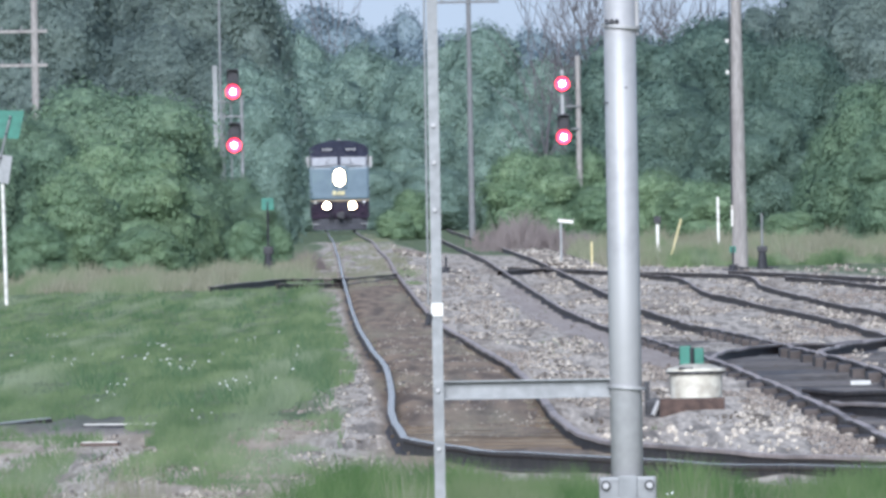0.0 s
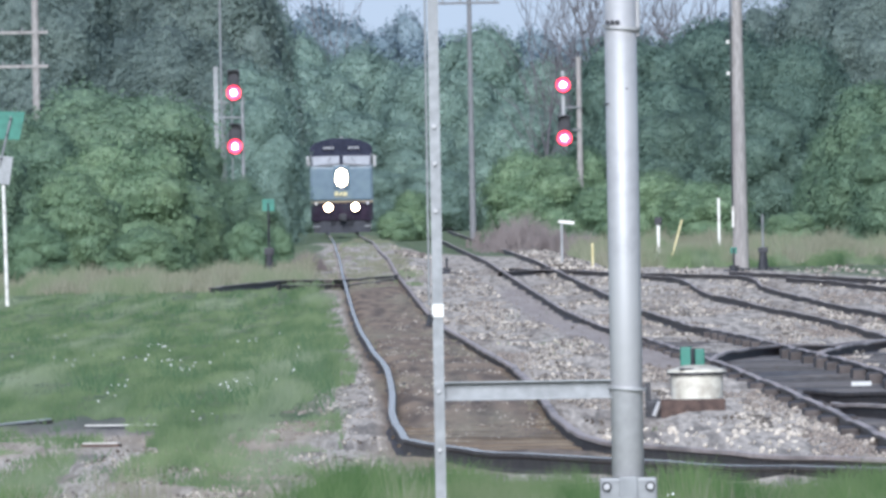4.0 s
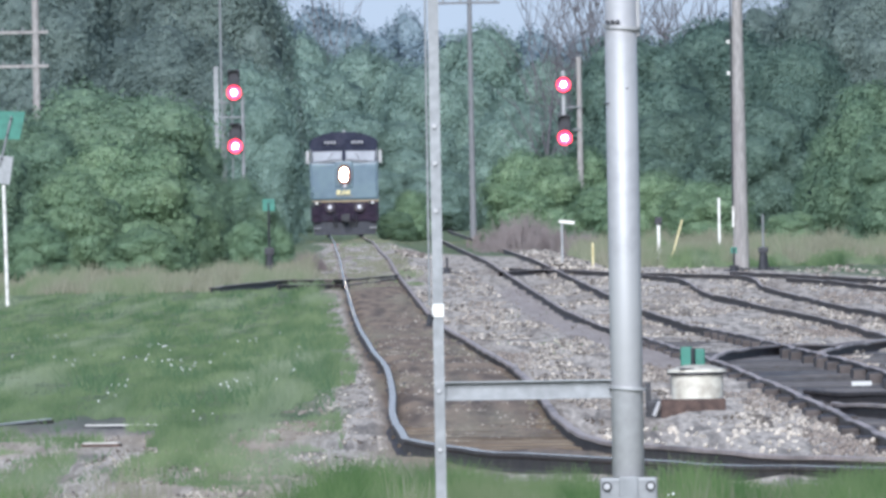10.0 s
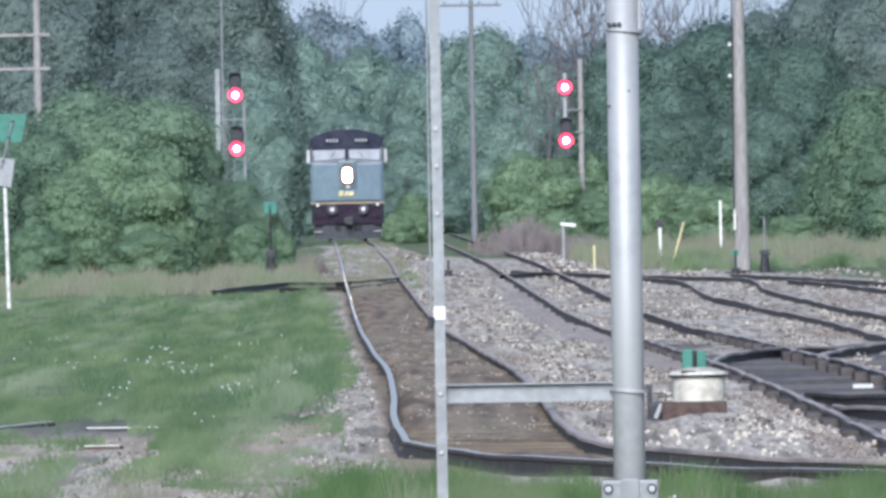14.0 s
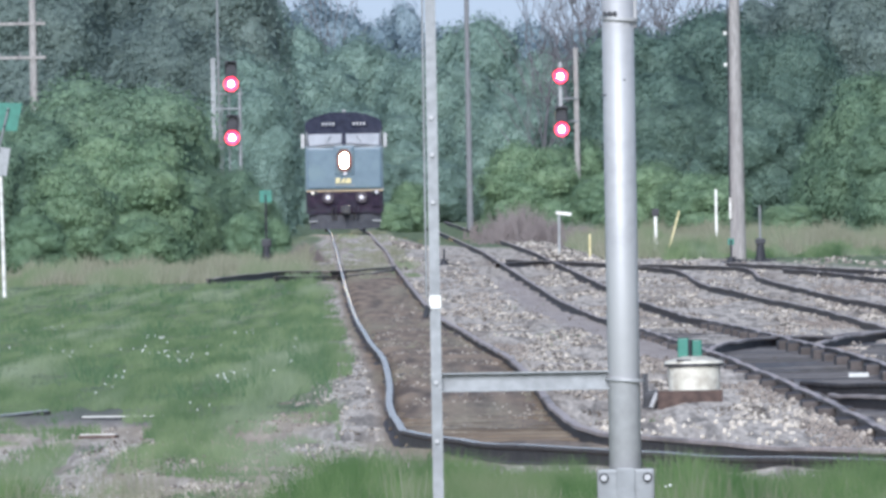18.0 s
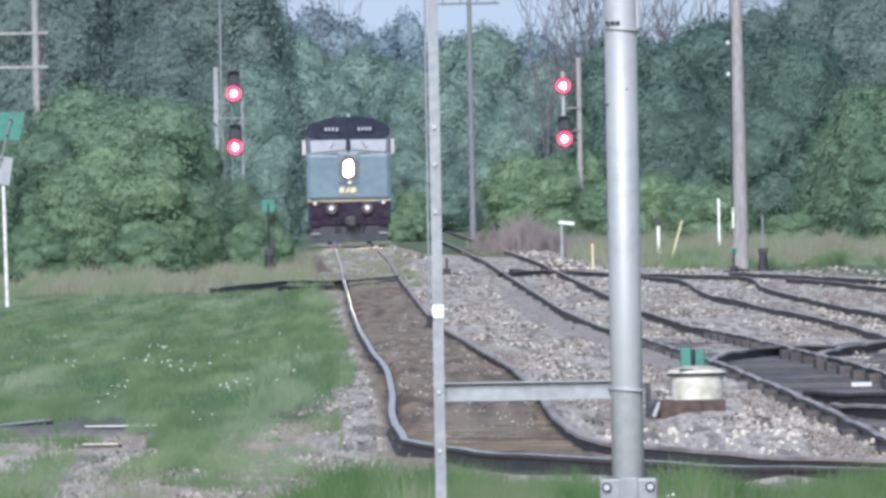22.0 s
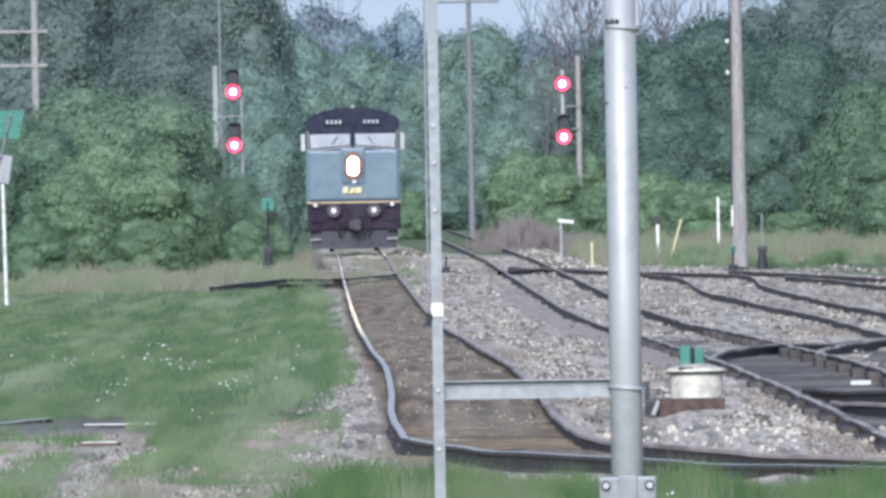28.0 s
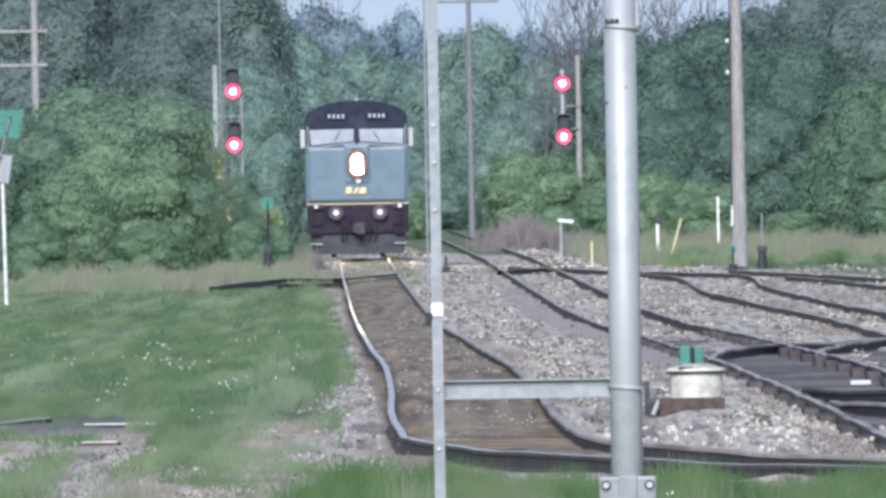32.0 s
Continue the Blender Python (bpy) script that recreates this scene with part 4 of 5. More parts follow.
# ---------------------------------------------------------------- crossing mast close to the camera
def crossing_mast():
    x, y = 0.68, 95.6
    gz = 0.0
    m = thing("crossing_mast", x, y, gz, "galvanised steel mast with clamped channel arm", "signal mast")
    part("pole", tt((0, 0, 0), (0, 0, 3.6), 0.0605, 0.0605, 32), GALV, m, smooth=True)
    for z, name in ((2.757, "collar"), (1.398, "clamp")):
        part(name, tt((0.004, 0, z - 0.006), (0.005, 0, z + 0.006), 0.074, 0.074, 32), GALV, m)
    z = 2.777
    for k in (-1, 0, 1):
        part("bolt", tt((-0.03 + k * 0.019, -0.07, z), (-0.03 + k * 0.019, -0.052, z), 0.009, seg=8), DARK_METAL, m)
    for cx, cz in ((-0.055, 2.471), (0.012, 2.527)):
        part("clip", bb(cx - 0.012, cx + 0.012, -0.064 + abs(cx) * 0.5, -0.058 + abs(cx) * 0.5, cz - 0.003, cz + 0.003), DARK_METAL, m)
    part("conduit", tt((0.066, 0.0, 2.724), (0.066, 0, 3.5), 0.008, seg=8), GALV, m)
    zb = 1.064
    part("base_plate", bb(-0.108, 0.108, -0.075, -0.062, zb - 0.35, zb, bevel=0.012), ZINC, m, "bolted steel clamp plate")
    part("base_web", bb(-0.035, 0.035, -0.085, -0.07, zb - 0.35, zb + 0.002, bevel=0.004), ZINC, m)
    for sx in (-0.082, 0.082):
        part("washer", tt((sx, -0.078, zb - 0.035), (sx, -0.074, zb - 0.035), 0.019, seg=14), DARK_METAL, m)
        part("bolt", tt((sx, -0.1, zb - 0.035), (sx, -0.07, zb - 0.035), 0.013, seg=6), GALV, m)
    px, za = -0.026 - 0.680, 1.398
    bm = bb(px, -0.05, 0.012, 0.02, za - 0.036, za + 0.036)
    box(bm, px, -0.05, -0.02, 0.012, za + 0.03, za + 0.036)
    box(bm, px, -0.05, -0.02, 0.012, za - 0.036, za - 0.03)
    part("channel_arm", bm, ZINC, m)
    part("latch", bb(0.07, 0.09, -0.02, 0.02, za - 0.05, za + 0.02), DARK_METAL, m)
    bm = bb(px - 0.02, px + 0.02, -0.03, -0.024, 0, 3.6)
    box(bm, px + 0.014, px + 0.02, -0.024, 0.015, 0, 3.6)
    part("angle_post", bm, ZINC, m)
    for zz in (2.397, 2.257, 1.399, 1.178, 2.078):
        part("bolt", tt((px - 0.002, -0.042, zz), (px - 0.002, -0.03, zz), 0.008, seg=8), GALV, m)
    zt = 1.704
    part("tag", bb(px - 0.022, px + 0.022, -0.036, -0.032, zt - 0.026, zt + 0.024), WHITE, m, "small white tag")
    part("hook", tt((px - 0.036, -0.03, zt - 0.06), (px - 0.026, -0.03, zt - 0.015), 0.012, seg=8), DARK_METAL, m)
    part("cable", tt((px - 0.032, -0.03, zt + 0.02), (px - 0.028, -0.03, 3.6), 0.004, seg=6), ZINC, m)


crossing_mast()



# ---------------------------------------------------------------- trackside things
def tub():
    x, y = 2.42, 244.8
    t = thing("switch_machine_cover", x, y, rail_z(y) - 0.17, "white round metal cover on a rusty iron base", "switch machine")
    bm = bb(-0.36, 0.27, -0.4, 0.2, -0.08, 0.2, bevel=0.02)
    part("base", bm, RUST, t, "rusty iron base")
    part("drum", tt((0, 0, 0.18), (0, 0, 0.435), 0.245, 0.255, 36), CREAM, t, "chalky cream-white drum", smooth=False)
    bm = tt((0, 0, 0.43), (0, 0, 0.455), 0.285, 0.285, 36)
    part("rim", bm, DARK_METAL, t, "dark lid rim")
    bm = tt((0, 0, 0.455), (0, 0, 0.48), 0.29, 0.28, 36)
    tube(bm, (0, 0, 0.48), (0, 0, 0.525), 0.28, 0.12, 36)
    part("lid", bm, CREAM, t, "white domed lid")
    part("lid_handle", bb(-0.17, -0.03, -0.27, -0.2, 0.48, 0.497, bevel=0.006), DARK_METAL, t)
    part("motor_box", bb(-0.5, -0.29, -0.15, 0.15, 0.0, 0.2, bevel=0.03), DARK_METAL, t)
    part("crank_cover", tt((-0.3, -0.32, 0.12), (-0.3, -0.28, 0.12), 0.055, 0.04, 16), RUST, t, "rusty ring cap")
    part("rod", tt((-0.42, -0.2, 0.04), (-0.36, -0.2, 0.18), 0.025, seg=8), GALV, t)


tub()


def switch_stand(x, y, height, body, target, label, rod=DARK_METAL):
    t = thing("switch_stand", x, y, rail_z(y) - 0.17, label, "switch stand", "switch stands")
    bm = tt((0, 0, 0), (0, 0, body * 0.8), 0.17, 0.1, 10)
    box(bm, -0.3, 0.3, -0.1, 0.1, 0.0, 0.06)
    part("body", bm, DARK_METAL, t)
    part("cap", bb(-0.14, 0.14, -0.1, 0.1, body * 0.76, body, bevel=0.03), DARK_METAL, t)
    part("spindle", tt((0, 0, body), (0, 0, height), 0.03, seg=8), rod, t)
    if target:
        w, z = target
        part("target", bb(-w, w, -0.012, 0.012, z - w, z + w, bevel=0.008), GREEN_SIGN, t, "green target plate")
    part("lever", tt((0.1, -0.05, 0.1), (0.45, -0.1, 0.06), 0.025, seg=8), DARK_METAL, t)
    return t


switch_stand(-4.92, 715.4, 2.15, 0.9, (0.17, 2.1), "dark switch stand with a faded green target")
switch_stand(8.99, 714.5, 1.6, 0.68, None, "dark tapered switch stand with upright pale rod", ZINC)
switch_stand(8.16, 714.2, 0.66, 0.18, (0.09, 0.6), "small switch stand with a green target")
switch_stand(0.08, 717.2, 0.52, 0.24, None, "low dark switch stand in gravel")
x, y = 2.54, 261.1
tg = thing("switch_target", x, y, rail_z(y) - 0.17, "green double plate switch target on a short stem", "switch target")
part("stem", tt((0, 0, 0), (0, 0, 0.58), 0.025, seg=8), DARK_METAL, tg)
part("plate", bb(-0.125, 0.0, -0.012, 0.0, 0.36, 0.6, bevel=0.02), GREEN_SIGN, tg)
part("plate", bb(0.01, 0.125, 0.03, 0.042, 0.36, 0.58, bevel=0.02), GREEN_SIGN, tg)


def post(name, x, y, height, r, mat, label, category="marker post", lean=0, top=None):
    p = thing(name, x, y, rail_z(y) - 0.2, label, category, "marker posts", ry=lean)
    part("stake", bb(-r, r, -r, r, 0, height, bevel=r * 0.3), mat, p)
    if top:
        part("cap", bb(-r * 2.4, r * 2.4, -r * 2, r * 2, height, height + top, bevel=0.02), DARK_METAL, p)
    return p


post("marker_post", 8.56, 788.0, 2.0, 0.038, WHITE, "white marker post in tall grass")
post("marker_post", 6.34, 748.6, 1.3, 0.045, WHITE, "pale post with a black lamp box on top", top=0.22)
post("marker_post", 6.63, 748.6, 1.5, 0.025, PALE_YELLOW, "leaning yellow stake in tall grass", lean=16)
post("marker_post", -6.18, 748.6, 1.35, 0.035, WHITE, "weathered white post in dry grass")
post("marker_post", 4.39, 748.6, 0.8, 0.03, PALE_YELLOW, "short faded stake in dry grass")
bd = post("marker_post", 3.61, 774.4, 1.35, 0.035, ZINC, "thin post with a slanted white board")
board = part("board", bb(-0.26, 0.22, -0.06, -0.035, 1.32, 1.42, bevel=0.01), WHITE, bd)
board.rotation_euler = (0, radians(7), 0)


def board_plate(x0, x1, z0, z1, slant):
    """A sign board whose outer edge leans."""
    bm = bmesh.new()
    pts = [(x0 - slant, z0), (x1 - slant, z0), (x1, z1), (x0, z1)]
    f = [bm.verts.new((x, -0.07, z)) for x, z in pts]
    g = [bm.verts.new((x, -0.05, z)) for x, z in pts]
    bm.faces.new(f)
    bm.faces.new(g[::-1])
    for i in range(4):
        bm.faces.new((f[i], f[(i + 1) % 4], g[(i + 1) % 4], g[i]))
    return bm


def trail_sign():
    x, y = -10.18, 591.0
    t = thing("sign_post", x, y, rail_z(y) - 0.2, "white post with tilted green board and grey plate", "sign")
    part("pole", tt((0, 0, 0), (-0.05, 0, 3.1), 0.045, 0.045, 12), WHITE, t)
    b = part("green_board", board_plate(-0.85, 0.33, 3.95, 4.6, 0.12), GREEN_SIGN, t, "faded green board")
    b.rotation_euler = (0, radians(2), 0)
    plate = part("plate", bb(-0.25, 0.18, -0.33, 0.33, -0.01, 0.01, bevel=0.008), ZINC, t, "grey square plate")
    plate.matrix_basis = pose(-0.03, -0.09, 3.24, 90, 9, 0)
    part("brace", tt((-0.12, -0.12, 3.35), (0.17, -0.12, 4.48), 0.028, seg=8), ZINC, t)
    for px, pz in ((0.15, 4.42), (0.06, 4.05), (-0.08, 3.5)):
        part("bolt", tt((px, -0.16, pz), (px, -0.12, pz), 0.03, seg=8), DARK_METAL, t)


trail_sign()


def lying(name, a, b, w, h, mat, label, category):
    (x0, y0), (x1, y1) = a, b
    L = math.hypot(x1 - x0, y1 - y0)
    t = thing(name, (x0 + x1) / 2, (y0 + y1) / 2, rail_z((y0 + y1) / 2) - 0.16, label, category, rz=math.degrees(math.atan2(y1 - y0, x1 - x0)))
    bm = bb(-L / 2, L / 2, -w / 2, w / 2, 0, h * 0.7, bevel=min(w, h) * 0.1)
    part("bar", bm, mat, t)
    bm = bb(-L / 2 + 0.01, L / 2 - 0.01, -w / 3, w / 3, h * 0.7, h, bevel=h * 0.08)
    part("top_edge", bm, WHITE, t)
    return t


lying("steel_bar", (-3.48, 244.2), (-2.68, 243.9), 0.1, 0.045, DARK_METAL, "old steel bar lying in dark gravel", "scrap rail")
lying("steel_bar", (-3.28, 228.4), (-2.94, 228.3), 0.1, 0.04, RUST, "short steel bar half buried in gravel", "scrap rail")
lying("steel_bar", (-4.46, 244.2), (-3.94, 251.1), 0.1, 0.05, RUST, "pale steel bar at the meadow edge", "scrap rail")
lying("plank", (-1.25, 538.2), (-0.35, 537.6), 0.25, 0.05, TIE, "dark plank across the brown dirt", "plank")
lying("plank", (-0.76, 341.0), (-0.54, 340.2), 0.2, 0.05, TIE, "broken tie end in brown dirt", "plank")
x, y = 4.58, 279.8
pl = thing("paper", x, y, rail_z(y) - 0.13, "white paper scrap on dark ties", "litter", rx=25)
part("scrap", bb(-0.11, 0.11, -0.05, 0.05, 0, 0.012, bevel=0.004), WHITE, pl)

# ---------------------------------------------------------------- grass, stones, flowers
rng = np.random.default_rng(7)


def hill(x, y):
    """Ground height for arrays of spots."""
    return np.array([bank_z(a, b) for a, b in zip(x, y)])


def blades(name, label, x, y, hgt, wid, mat, seed, lean=0.35):
    g = np.random.default_rng(seed)
    n = len(x)
    z = hill(x, y) - 0.02
    ang = g.uniform(0, 6.283, n)
    side = np.stack([np.cos(ang), np.sin(ang) * 0.5, np.zeros(n)], 1)
    base = np.stack([x, y, z], 1)
    drift = np.array([noise.noise((a * 1.7, b * 0.025, seed)) for a, b in zip(x, y)])
    h = hgt * g.uniform(0.5, 1.15, n) * (0.85 + 0.9 * drift)
    tip = base + np.stack([g.normal(0, lean, n) * h, g.normal(0, lean, n) * h, h], 1)
    w = (wid * g.uniform(0.6, 1.3, n))[:, None]
    side *= np.where(np.cos(ang) < 0, -1, 1)[:, None]
    v = np.stack([base - side * w, base + side * w, tip], 1).reshape(-1, 3)
    up = np.repeat(unit(np.stack([g.normal(0, 0.3, n), np.full(n, -0.45), np.full(n, 0.85)], 1)), 3, 0)
    ob = fast_mesh(name, v, np.arange(n * 3).reshape(n, 3), mat, normals=up)
    return tagged(ob, label, "grass", kind="stuff")


def clumped(n, x0, x1, y0, y1, seed, power=1.0, keep=None, scale=(0.8, 0.08), cut=-0.15):
    """Spots in drifts: denser towards the near end, thinned by noise."""
    g = np.random.default_rng(seed)
    u = g.random(n * 2)
    y = (y0 ** (1 - power) + u * (y1 ** (1 - power) - y0 ** (1 - power))) ** (1 / (1 - power)) if power != 1.0 else y0 * (y1 / y0) ** u
    x = g.uniform(0, 1, n * 2)
    x = x0 + x * (x1 - x0)
    ok = np.array([noise.noise((a * scale[0], b * scale[1], seed)) > cut for a, b in zip(x, y)])
    ok &= np.abs(x) < 0.0195 * y
    if keep is not None:
        ok &= keep(x, y)
    return x[ok][:n], y[ok][:n]


def from_main(x, y):
    return x + 0.0051 * y - 1.53


def from_second(x, y):
    return x + 0.0041 * y - 5.29


x, y = clumped(100000, -13, -0.6, 226, 690, 3, 2.0, lambda a, b: (from_main(a, b) < -1.25 - 0.25 * np.sin(b * 0.21) - np.clip((300 - b) / 60, 0, 1) * 0.6) & (b > np.interp(a, [-5, -3.2, -2.5, -1.9, -1.6, -0.9], [256, 253, 231, 230, 262, 270]) + 5 * np.sin(a * 5.1 + 1) + 3 * np.sin(a * 13)), cut=-0.6)
blades("meadow_grass", "lush green meadow grass beside the track", x, y, 0.12 + 0.08 * (from_main(x, y) > -2.2), 0.004 + 0.000024 * y, GRASS, 4, 0.5)
x, y = clumped(18000, -13, -0.6, 256, 620, 61, 2.0, lambda a, b: from_main(a, b) < -1.35, (1.6, 0.05), 0.22)
blades("grass_tufts", "taller dark green tufts in the meadow", x, y, 0.24, 0.005 + 0.00003 * y, TUFT, 62, 0.45)
x, y = clumped(14000, -5, -0.7, 170, 246, 5, 1.0, lambda a, b: (from_main(a, b) < -1.2) & (b > 196) | (from_main(a, b) < -2), (1.3, 0.1), 0.1)
blades("sparse_grass", "sparse grass tufts on the gravel apron", x, y, 0.12, 0.009, GRASS, 6)
x, y = clumped(2600, -4.6, -1.2, 196, 250, 65, 1.0, lambda a, b: from_main(a, b) < -1.1, (2.6, 0.09), 0.32)
blades("grass_tufts", "dark weed tufts on the gravel apron", x, y, 0.1, 0.007, TUFT, 66, 0.6)
x, y = clumped(5000, -2.7, -0.9, 202, 247, 51, 1.0, lambda a, b: from_main(a, b) < -1.3, (1.2, 0.05), 0.0)
blades("sparse_grass", "thin worn grass at the track side", x, y, 0.11, 0.009, GRASS, 52)
x, y = clumped(34000, -3.4, 4.2, 164, 188.5, 7, 1.0, lambda a, b: ((a > -1.7 + 0.05 * (b - 164)) & (b < np.interp(a, [0, 1.2, 1.9, 2.6], [188, 186, 183, 180]))) | ((a < -2.5) & (b < 178)), (1.2, 0.2), -0.45)
blades("verge_grass", "long green verge grass with seed heads", x, y, 0.2 + 0.1 * (y > 172), 0.006, VERGE, 8, 0.38)
x, y = clumped(7000, 1.0, 4.4, 176, 189.5, 63, 1.0, lambda a, b: a - np.array([main_x(k) for k in b]) < 6, (1.2, 0.2), -0.6)
blades("verge_grass", "short green grass under the near rail", x, y, 0.09, 0.006, VERGE, 64, 0.45)
x, y = clumped(2500, -3.2, 4.2, 164, 186, 9, 1.0, None, (1.2, 0.2), -0.1)
blades("seed_stalks", "pale dry grass stalks in the verge", x, y, 0.36, 0.004, DRY_GRASS, 10, 0.2)
x, y = clumped(22000, -15, -1.5, 640, 760, 11, 1.0, lambda a, b: (from_main(a, b) < -1.6) & ((b > 672) | (a < -5.8)), (0.5, 0.05), -0.5)
blades("dry_grass", "tall dry grass along the bushes", x, y, 0.55, 0.028, DRY_GRASS, 12, 0.25)
x, y = clumped(30000, 2, 17, 745, 900, 13, 1.0, lambda a, b: from_second(a, b) > 2.6 + np.clip((720 - b) * 0.04, 0, 3), (0.5, 0.04), -0.5)
blades("dry_grass", "tall tan grass with green weeds along the far tracks", x, y, 0.75, 0.03, DRY_GRASS, 14, 0.3)
x, y = clumped(14000, 3, 16, 738, 772, 15, 1.0, lambda a, b: from_second(a, b) > 3, (0.3, 0.04), -0.12)
blades("weeds", "green weeds in front of the tan grass", x, y, 0.42, 0.026, GRASS, 16, 0.4)
x, y = clumped(9000, -4, 1, 700, 1300, 17, 1.0, lambda a, b: (np.abs(from_main(a, b)) < 1.6) & (np.abs(np.abs(from_main(a, b)) - 0.75) > 0.12), (0.8, 0.03), -0.1)
blades("track_weeds", "low weeds between the far rails", x, y, 0.1, 0.03, DRY_GRASS, 18, 0.5)
x, y = clumped(1200, -1.5, 8, 230, 640, 19, 1.0, lambda a, b: (from_main(a, b) > 1.1) & (from_second(a, b) < -1), (0.9, 0.06), 0.3)
blades("track_weeds", "scattered weeds in the ballast", x, y, 0.09, 0.016, GRASS, 20, 0.6)


x, y = clumped(6000, -1.5, 9, 232, 700, 71, 1.3, lambda a, b: (from_main(a, b) > 1.0) & (np.abs(np.abs(from_second(a, b)) - 0.75) > 0.25), (0.9, 0.05), 0.12)
blades("weed_litter", "dark dead weed litter lying on the ballast", x, y, 0.06, 0.03, TIE_BROWN, 72, 1.4)


x, y = clumped(1300, -5, -0.8, 192, 252, 73, 1.0, lambda a, b: from_main(a, b) < -1.0, (1.8, 0.12), 0.18)
blades("weed_litter", "dark dead weed litter lying on the gravel apron", x, y, 0.04, 0.022, TIE_BROWN, 74, 1.0)
x, y = clumped(1800, -1.5, 1.5, 223, 560, 75, 1.6, lambda a, b: np.abs(from_main(a, b)) < 0.66, (1.2, 0.12), 0.0)
blades("straw_litter", "pale straw and dead weeds in the brown dirt", x, y, 0.035, 0.022, DRY_GRASS, 76, 1.2)
x, y = clumped(9000, -5, 1, 640, 790, 77, 1.0, lambda a, b: (from_main(a, b) > -2.4) & (from_main(a, b) < 1.3) & (np.abs(np.abs(from_main(a, b)) - 0.753) > 0.13), (0.9, 0.05), -0.1)
blades("track_weeds", "olive and straw weeds over the far ties", x, y, 0.1, 0.014, DRY_GRASS, 78, 0.5)


x, y = clumped(1600, -1.5, 1.5, 223, 640, 79, 1.5, lambda a, b: np.abs(from_main(a, b)) < 0.66, (1.0, 0.1), 0.05)
blades("weed_litter", "dark clods and dead weeds in the brown dirt", x, y, 0.035, 0.03, TIE, 80, 1.2)
x, y = clumped(4200, -6, -0.7, 256, 470, 81, 1.6, lambda a, b: (from_main(a, b) < -1.35) & (from_main(a, b) > -2.3), (2.0, 0.06), 0.05)
blades("grass_tufts", "tall dark green tufts at the meadow edge", x, y, 0.3, 0.011, TUFT, 82, 0.45)


def stones(name, label, x, y, size, seed, lift=0.0):
    g = np.random.default_rng(seed)
    n = len(x)
    base = np.array([(1, 0, 0), (-1, 0, 0), (0, 1, 0), (0, -1, 0), (0, 0, 1), (0, 0, -1)], float)
    tri = np.array([(0, 2, 4), (2, 1, 4), (1, 3, 4), (3, 0, 4), (2, 0, 5), (1, 2, 5), (3, 1, 5), (0, 3, 5)])
    v = base[None] * (size[:, None, None] * g.uniform(0.55, 1.25, (n, 6, 1))) * np.array((1, 1, 0.7))
    a = g.uniform(0, 6.283, n)
    ca, sa = np.cos(a)[:, None], np.sin(a)[:, None]
    tilt = g.uniform(-0.7, 0.7, n)
    ct, st = np.cos(tilt)[:, None], np.sin(tilt)[:, None]
    vx, vy, vz = v[..., 0] * ct + v[..., 2] * st, v[..., 1], -v[..., 0] * st + v[..., 2] * ct
    w = np.stack([vx * ca - vy * sa + x[:, None], vx * sa + vy * ca + y[:, None], vz + (hill(x, y) + lift + size * 0.15)[:, None]], 2)
    f = (tri[None] + 6 * np.arange(n)[:, None, None]).reshape(-1, 3)
    ob = fast_mesh(name, w.reshape(-1, 3), f, STONE)
    return tagged(ob, label, "gravel", kind="stuff")


g = np.random.default_rng(23)
x, y = clumped(62000, -4, 15, 189, 760, 21, 2.4, lambda a, b: (a - np.array([main_x(k) for k in b]) > 0.95) & ((np.abs(from_second(a, b)) > 0.85) | (b > 420)) & ((np.abs(from_second(a, b) + 1.12) > 0.36) | (b < 310)), (0.7, 0.035), -0.02)
stones("ballast", "pale crushed stone ballast between the tracks", x, y, (0.01 + 0.03 * g.random(len(x)) ** 1.8) * (0.7 + y / 500), 22)
x, y = clumped(7000, -5, 0, 168, 420, 25, 2.2, lambda a, b: (from_main(a, b) < -0.92) & (from_main(a, b) > -1.9 - 0.4 * np.sin(b * 0.3) - np.clip((246 - b) / 9, 0, 1.3)), (1.0, 0.12), -0.1)
stones("shoulder_stones", "loose pale stones along the track shoulder", x, y, g.uniform(0.009, 0.028, len(x)) * (0.7 + y / 500), 26)
x, y = clumped(3200, -1, 2, 223, 520, 27, 1.8, lambda a, b: np.abs(from_main(a, b)) < 0.66, (1.5, 0.15), 0.05)
stones("pebbles", "pale pebbles in the brown dirt between the rails", x, y, g.uniform(0.006, 0.02, len(x)) * (0.5 + y / 500), 28)
x, y = clumped(2500, -4, 2, 760, 960, 33, 1.0, lambda a, b: (from_main(a, b) > 1.3) & (from_main(a, b) < 2.3), (0.6, 0.03), 0.0)
stones("ballast_ridge", "heaped white stone beside the main track", x, y, g.uniform(0.05, 0.1, len(x)), 34, 0.03)
x, y = clumped(5000, -2, 6, 740, 1010, 29, 1.0, lambda a, b: (from_second(a, b) > 0.95) & (from_second(a, b) < 2.2), (0.6, 0.03), -0.3)
stones("ballast_ridge", "heaped white stone beside the second track", x, y, g.uniform(0.06, 0.13, len(x)), 30, 0.05)


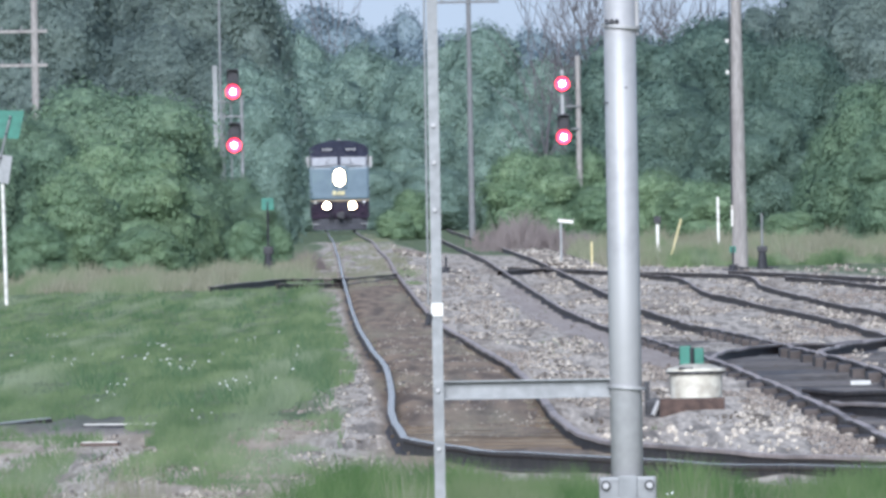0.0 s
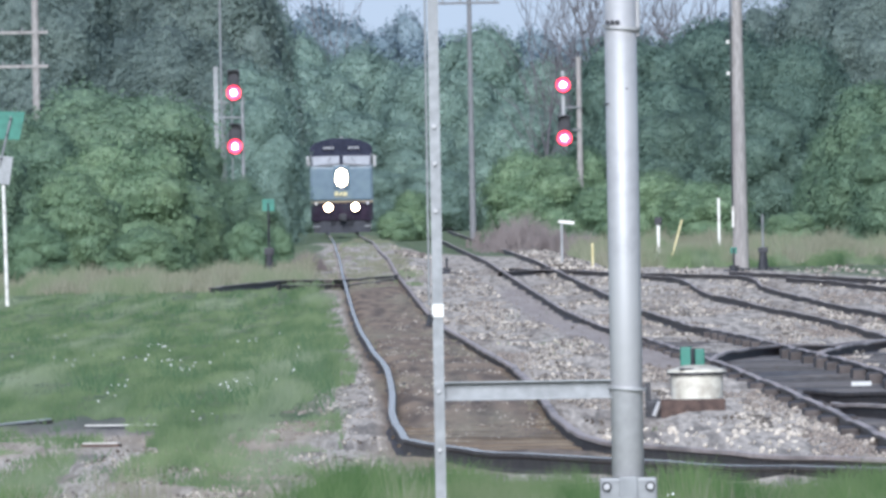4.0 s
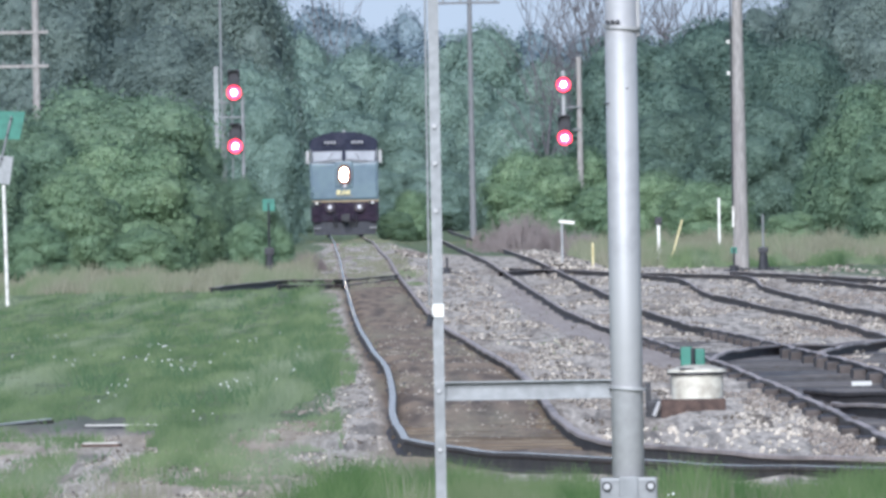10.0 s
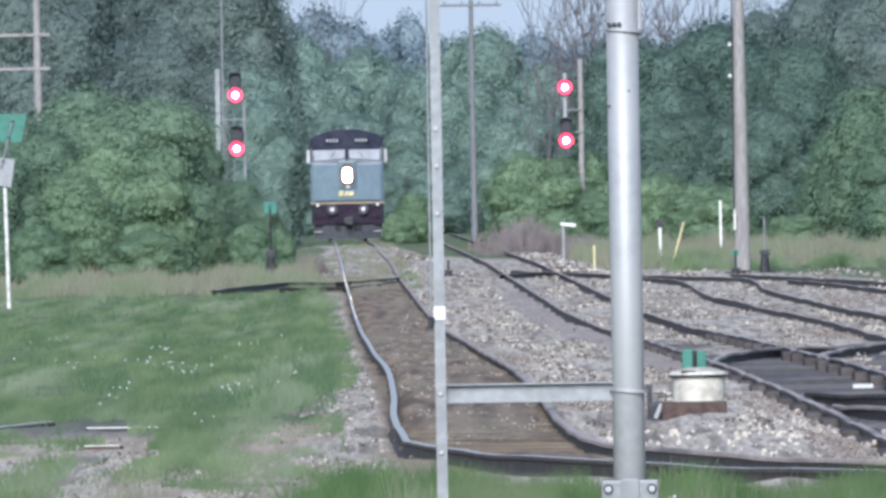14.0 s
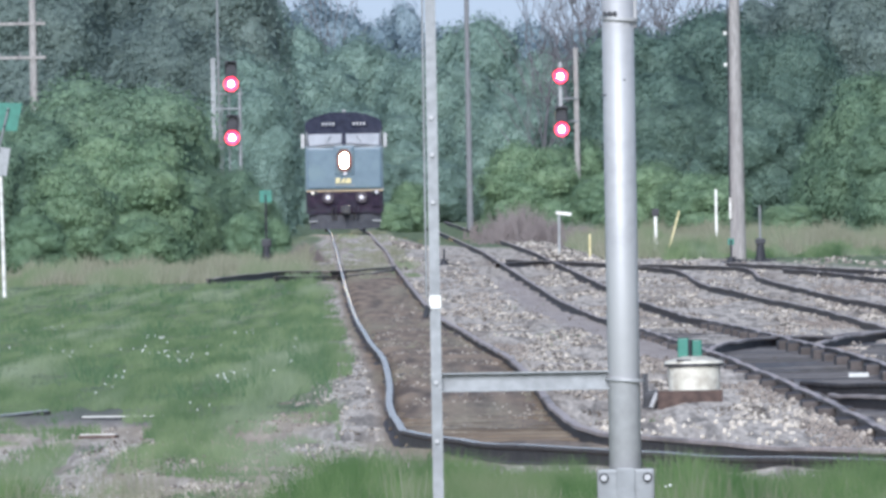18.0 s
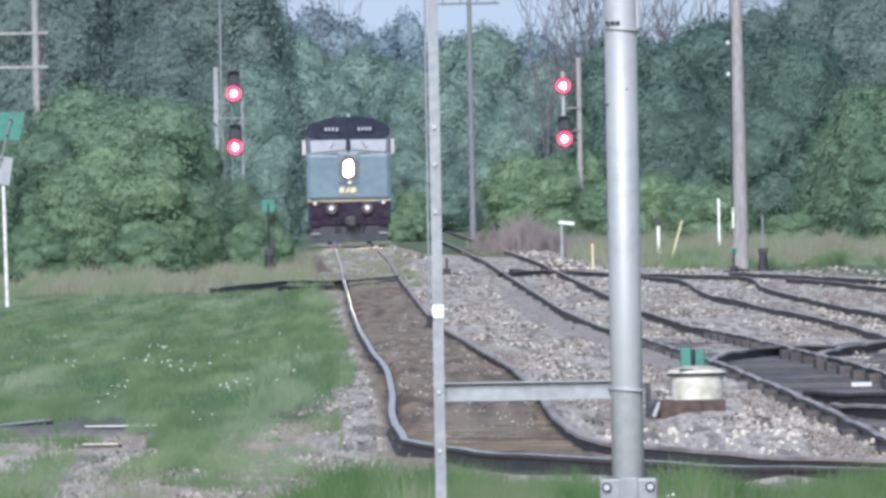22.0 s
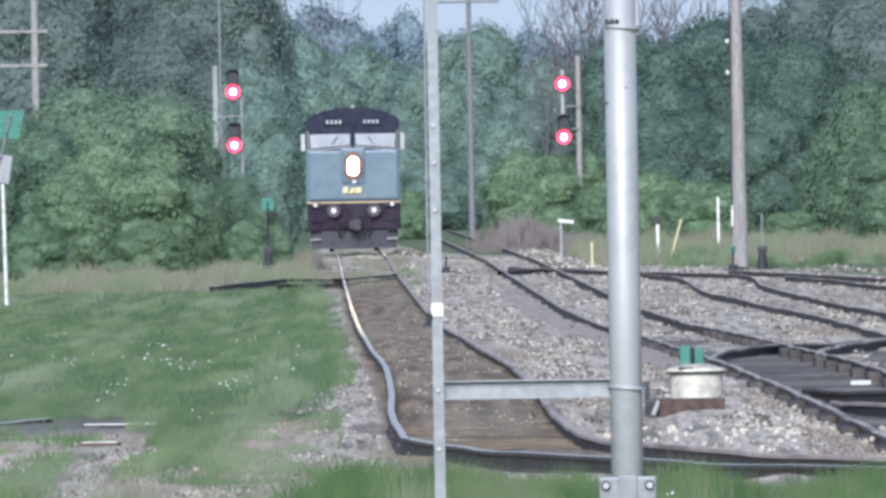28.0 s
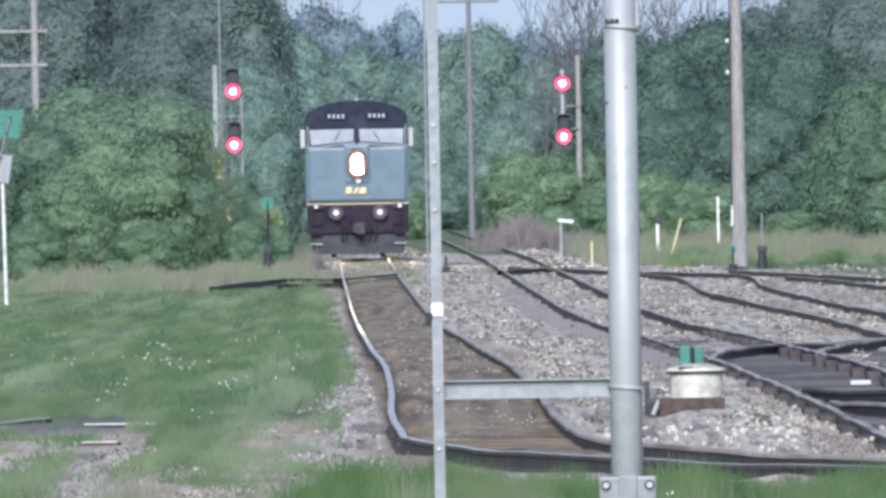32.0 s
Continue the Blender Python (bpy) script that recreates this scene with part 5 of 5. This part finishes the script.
def near_stones(parent, x0, x1, y0, y1, count, seed):
    g = random.Random(seed)
    me = []
    for k in range(6):
        bm = bmesh.new()
        bmesh.ops.create_icosphere(bm, subdivisions=1, radius=0.024)
        for v in bm.verts:
            v.co *= g.uniform(0.7, 1.25)
            v.co.z *= 0.75
        m = bpy.data.meshes.new("stone")
        bm.to_mesh(m)
        bm.free()
        m.materials.append(STONE)
        me.append(m)
    for k in range(count):
        x, y = g.uniform(x0, x1), g.uniform(y0, y1)
        if x - main_x(y) < 1.0:
            continue
        o = new("stone", g.choice(me))
        o.parent = parent
        o.matrix_basis = pose(x, y, bank_z(x, y) + 0.012, g.uniform(0, 360), g.uniform(0, 360), 0) @ Matrix.Diagonal((*[g.uniform(0.6, 1.3)] * 3, 1))


near_stones(ground, 1.2, 4.2, 191, 232, 330, 31)


def flowers(spots):
    g = random.Random(3)
    bm = bmesh.new()
    for (x, y), n, spread in spots:
        for k in range(n):
            a, b = x + g.gauss(0, spread), y + g.gauss(0, spread * 9)
            r = bmesh.ops.create_icosphere(bm, subdivisions=1, radius=g.uniform(0.006, 0.012))
            bmesh.ops.translate(bm, vec=(a, b, bank_z(a, b) + g.uniform(0.16, 0.26)), verts=r["verts"])
    return tagged(part("wild_flowers", bm, PETAL), "white wild flowers scattered in the meadow", "flowers", kind="stuff")


flowers([((-3.98, 359.9), 9, 0.15), ((-3.74, 320.0), 10, 0.16), ((-3.13, 303.7), 7, 0.16), ((-2.30, 277.4), 6, 0.12), ((-3.41, 271.6), 5, 0.12), ((-2.36, 269.2), 4, 0.1), ((-4.66, 316.1), 4, 0.1), ((-2.83, 382.7), 5, 0.14), ((-1.80, 280.5), 3, 0.1), ((-6.22, 401.3), 5, 0.2), ((-3.47, 260.0), 3, 0.1), ((-2.31, 233.6), 3, 0.08), ((1.50, 171.1), 2, 0.02), ((-3.54, 326.7), 12, 1.2)])

# ---------------------------------------------------------------- ties, last
def ties(parent, fx, y0, count, half, top, seed, step=0.56, tie_name="tie", mat=TIE):
    g = random.Random(seed)
    me = []
    for k in range(4):
        bm = bb(-half, half, -0.11, 0.11, -0.16, 0, bevel=0.012 + 0.004 * k)
        m = bpy.data.meshes.new(tie_name)
        bm.to_mesh(m)
        bm.free()
        m.materials.append(mat)
        me.append(m)
    for k in range(count):
        y = y0 + k * step
        o = new(tie_name, g.choice(me))
        o.parent = parent
        o.matrix_basis = pose(fx(y) + g.uniform(-0.06, 0.06), y, rail_z(y) + top + g.uniform(-0.02, 0.01), g.uniform(-2, 2), 0, g.uniform(-1.5, 1.5) - math.degrees(math.atan((fx(y + 0.5) - fx(y - 0.5)))))


ties(main, main_x, 209.0, 290, 0.74, -0.118, 1, mat=TIE_BROWN)
ties(second, lambda v: second_x(v), 236.0, 300, 1.3, -0.15, 2)
ties(turnout, lambda v: second_x(v) + 2.6, 250.0, 170, 1.25, -0.15, 3)

def foot_blocks(parent, fx, off, y0, count, step, seed):
    """Added blocks standing out at the foot of a rail for a toothed outline."""
    g = random.Random(seed)
    bm = bb(-0.17, 0.17, -1.1, 1.1, -0.2, -0.03, bevel=0.02)
    m = bpy.data.meshes.new("foot_block")
    bm.to_mesh(m)
    bm.free()
    m.materials.append(RAIL_SIDE)
    for k in range(count):
        y = y0 + k * step + g.uniform(-0.8, 0.8)
        o = new("foot_block", m)
        o.parent = parent
        o.matrix_basis = pose(fx(y) + off, y, rail_z(y) + g.uniform(-0.02, 0.0), 0, 0, 0)


foot_blocks(second, second_x, -0.753, 208, 26, 8.0, 4)
foot_blocks(second, second_x, 0.753, 212, 26, 8.0, 5)


def motions():
    """The train comes up the straight at a steady seventeen metres a second; a half turn of its two-faced lamps stands
    in for dimming from full beam to dipped.
    """
    rows = []
    for k in range(17):
        t = 2.0 * k
        y = 776 + 17.3 * (32 - t)
        rows.append((t, pose(main_x(y) + float(np.interp(t, [0, 12, 22, 32], [-0.11, -0.12, -0.19, -0.15])), y, main_z(y) + 0.05, 0, 0, 0.29)))
    walk(loco, rows)
    for lamp, (x, y, z) in beam_lamps:
        walk(lamp, [(0, pose(x, y, z)), (4.0, pose(x, y, z)), (4.3, pose(x, y, z, 0, 0, 60)), (4.6, pose(x, y, z, 0, 0, 120)), (4.9, pose(x, y, z, 0, 0, 180)), (32, pose(x, y, z, 0, 0, 180))])


motions()
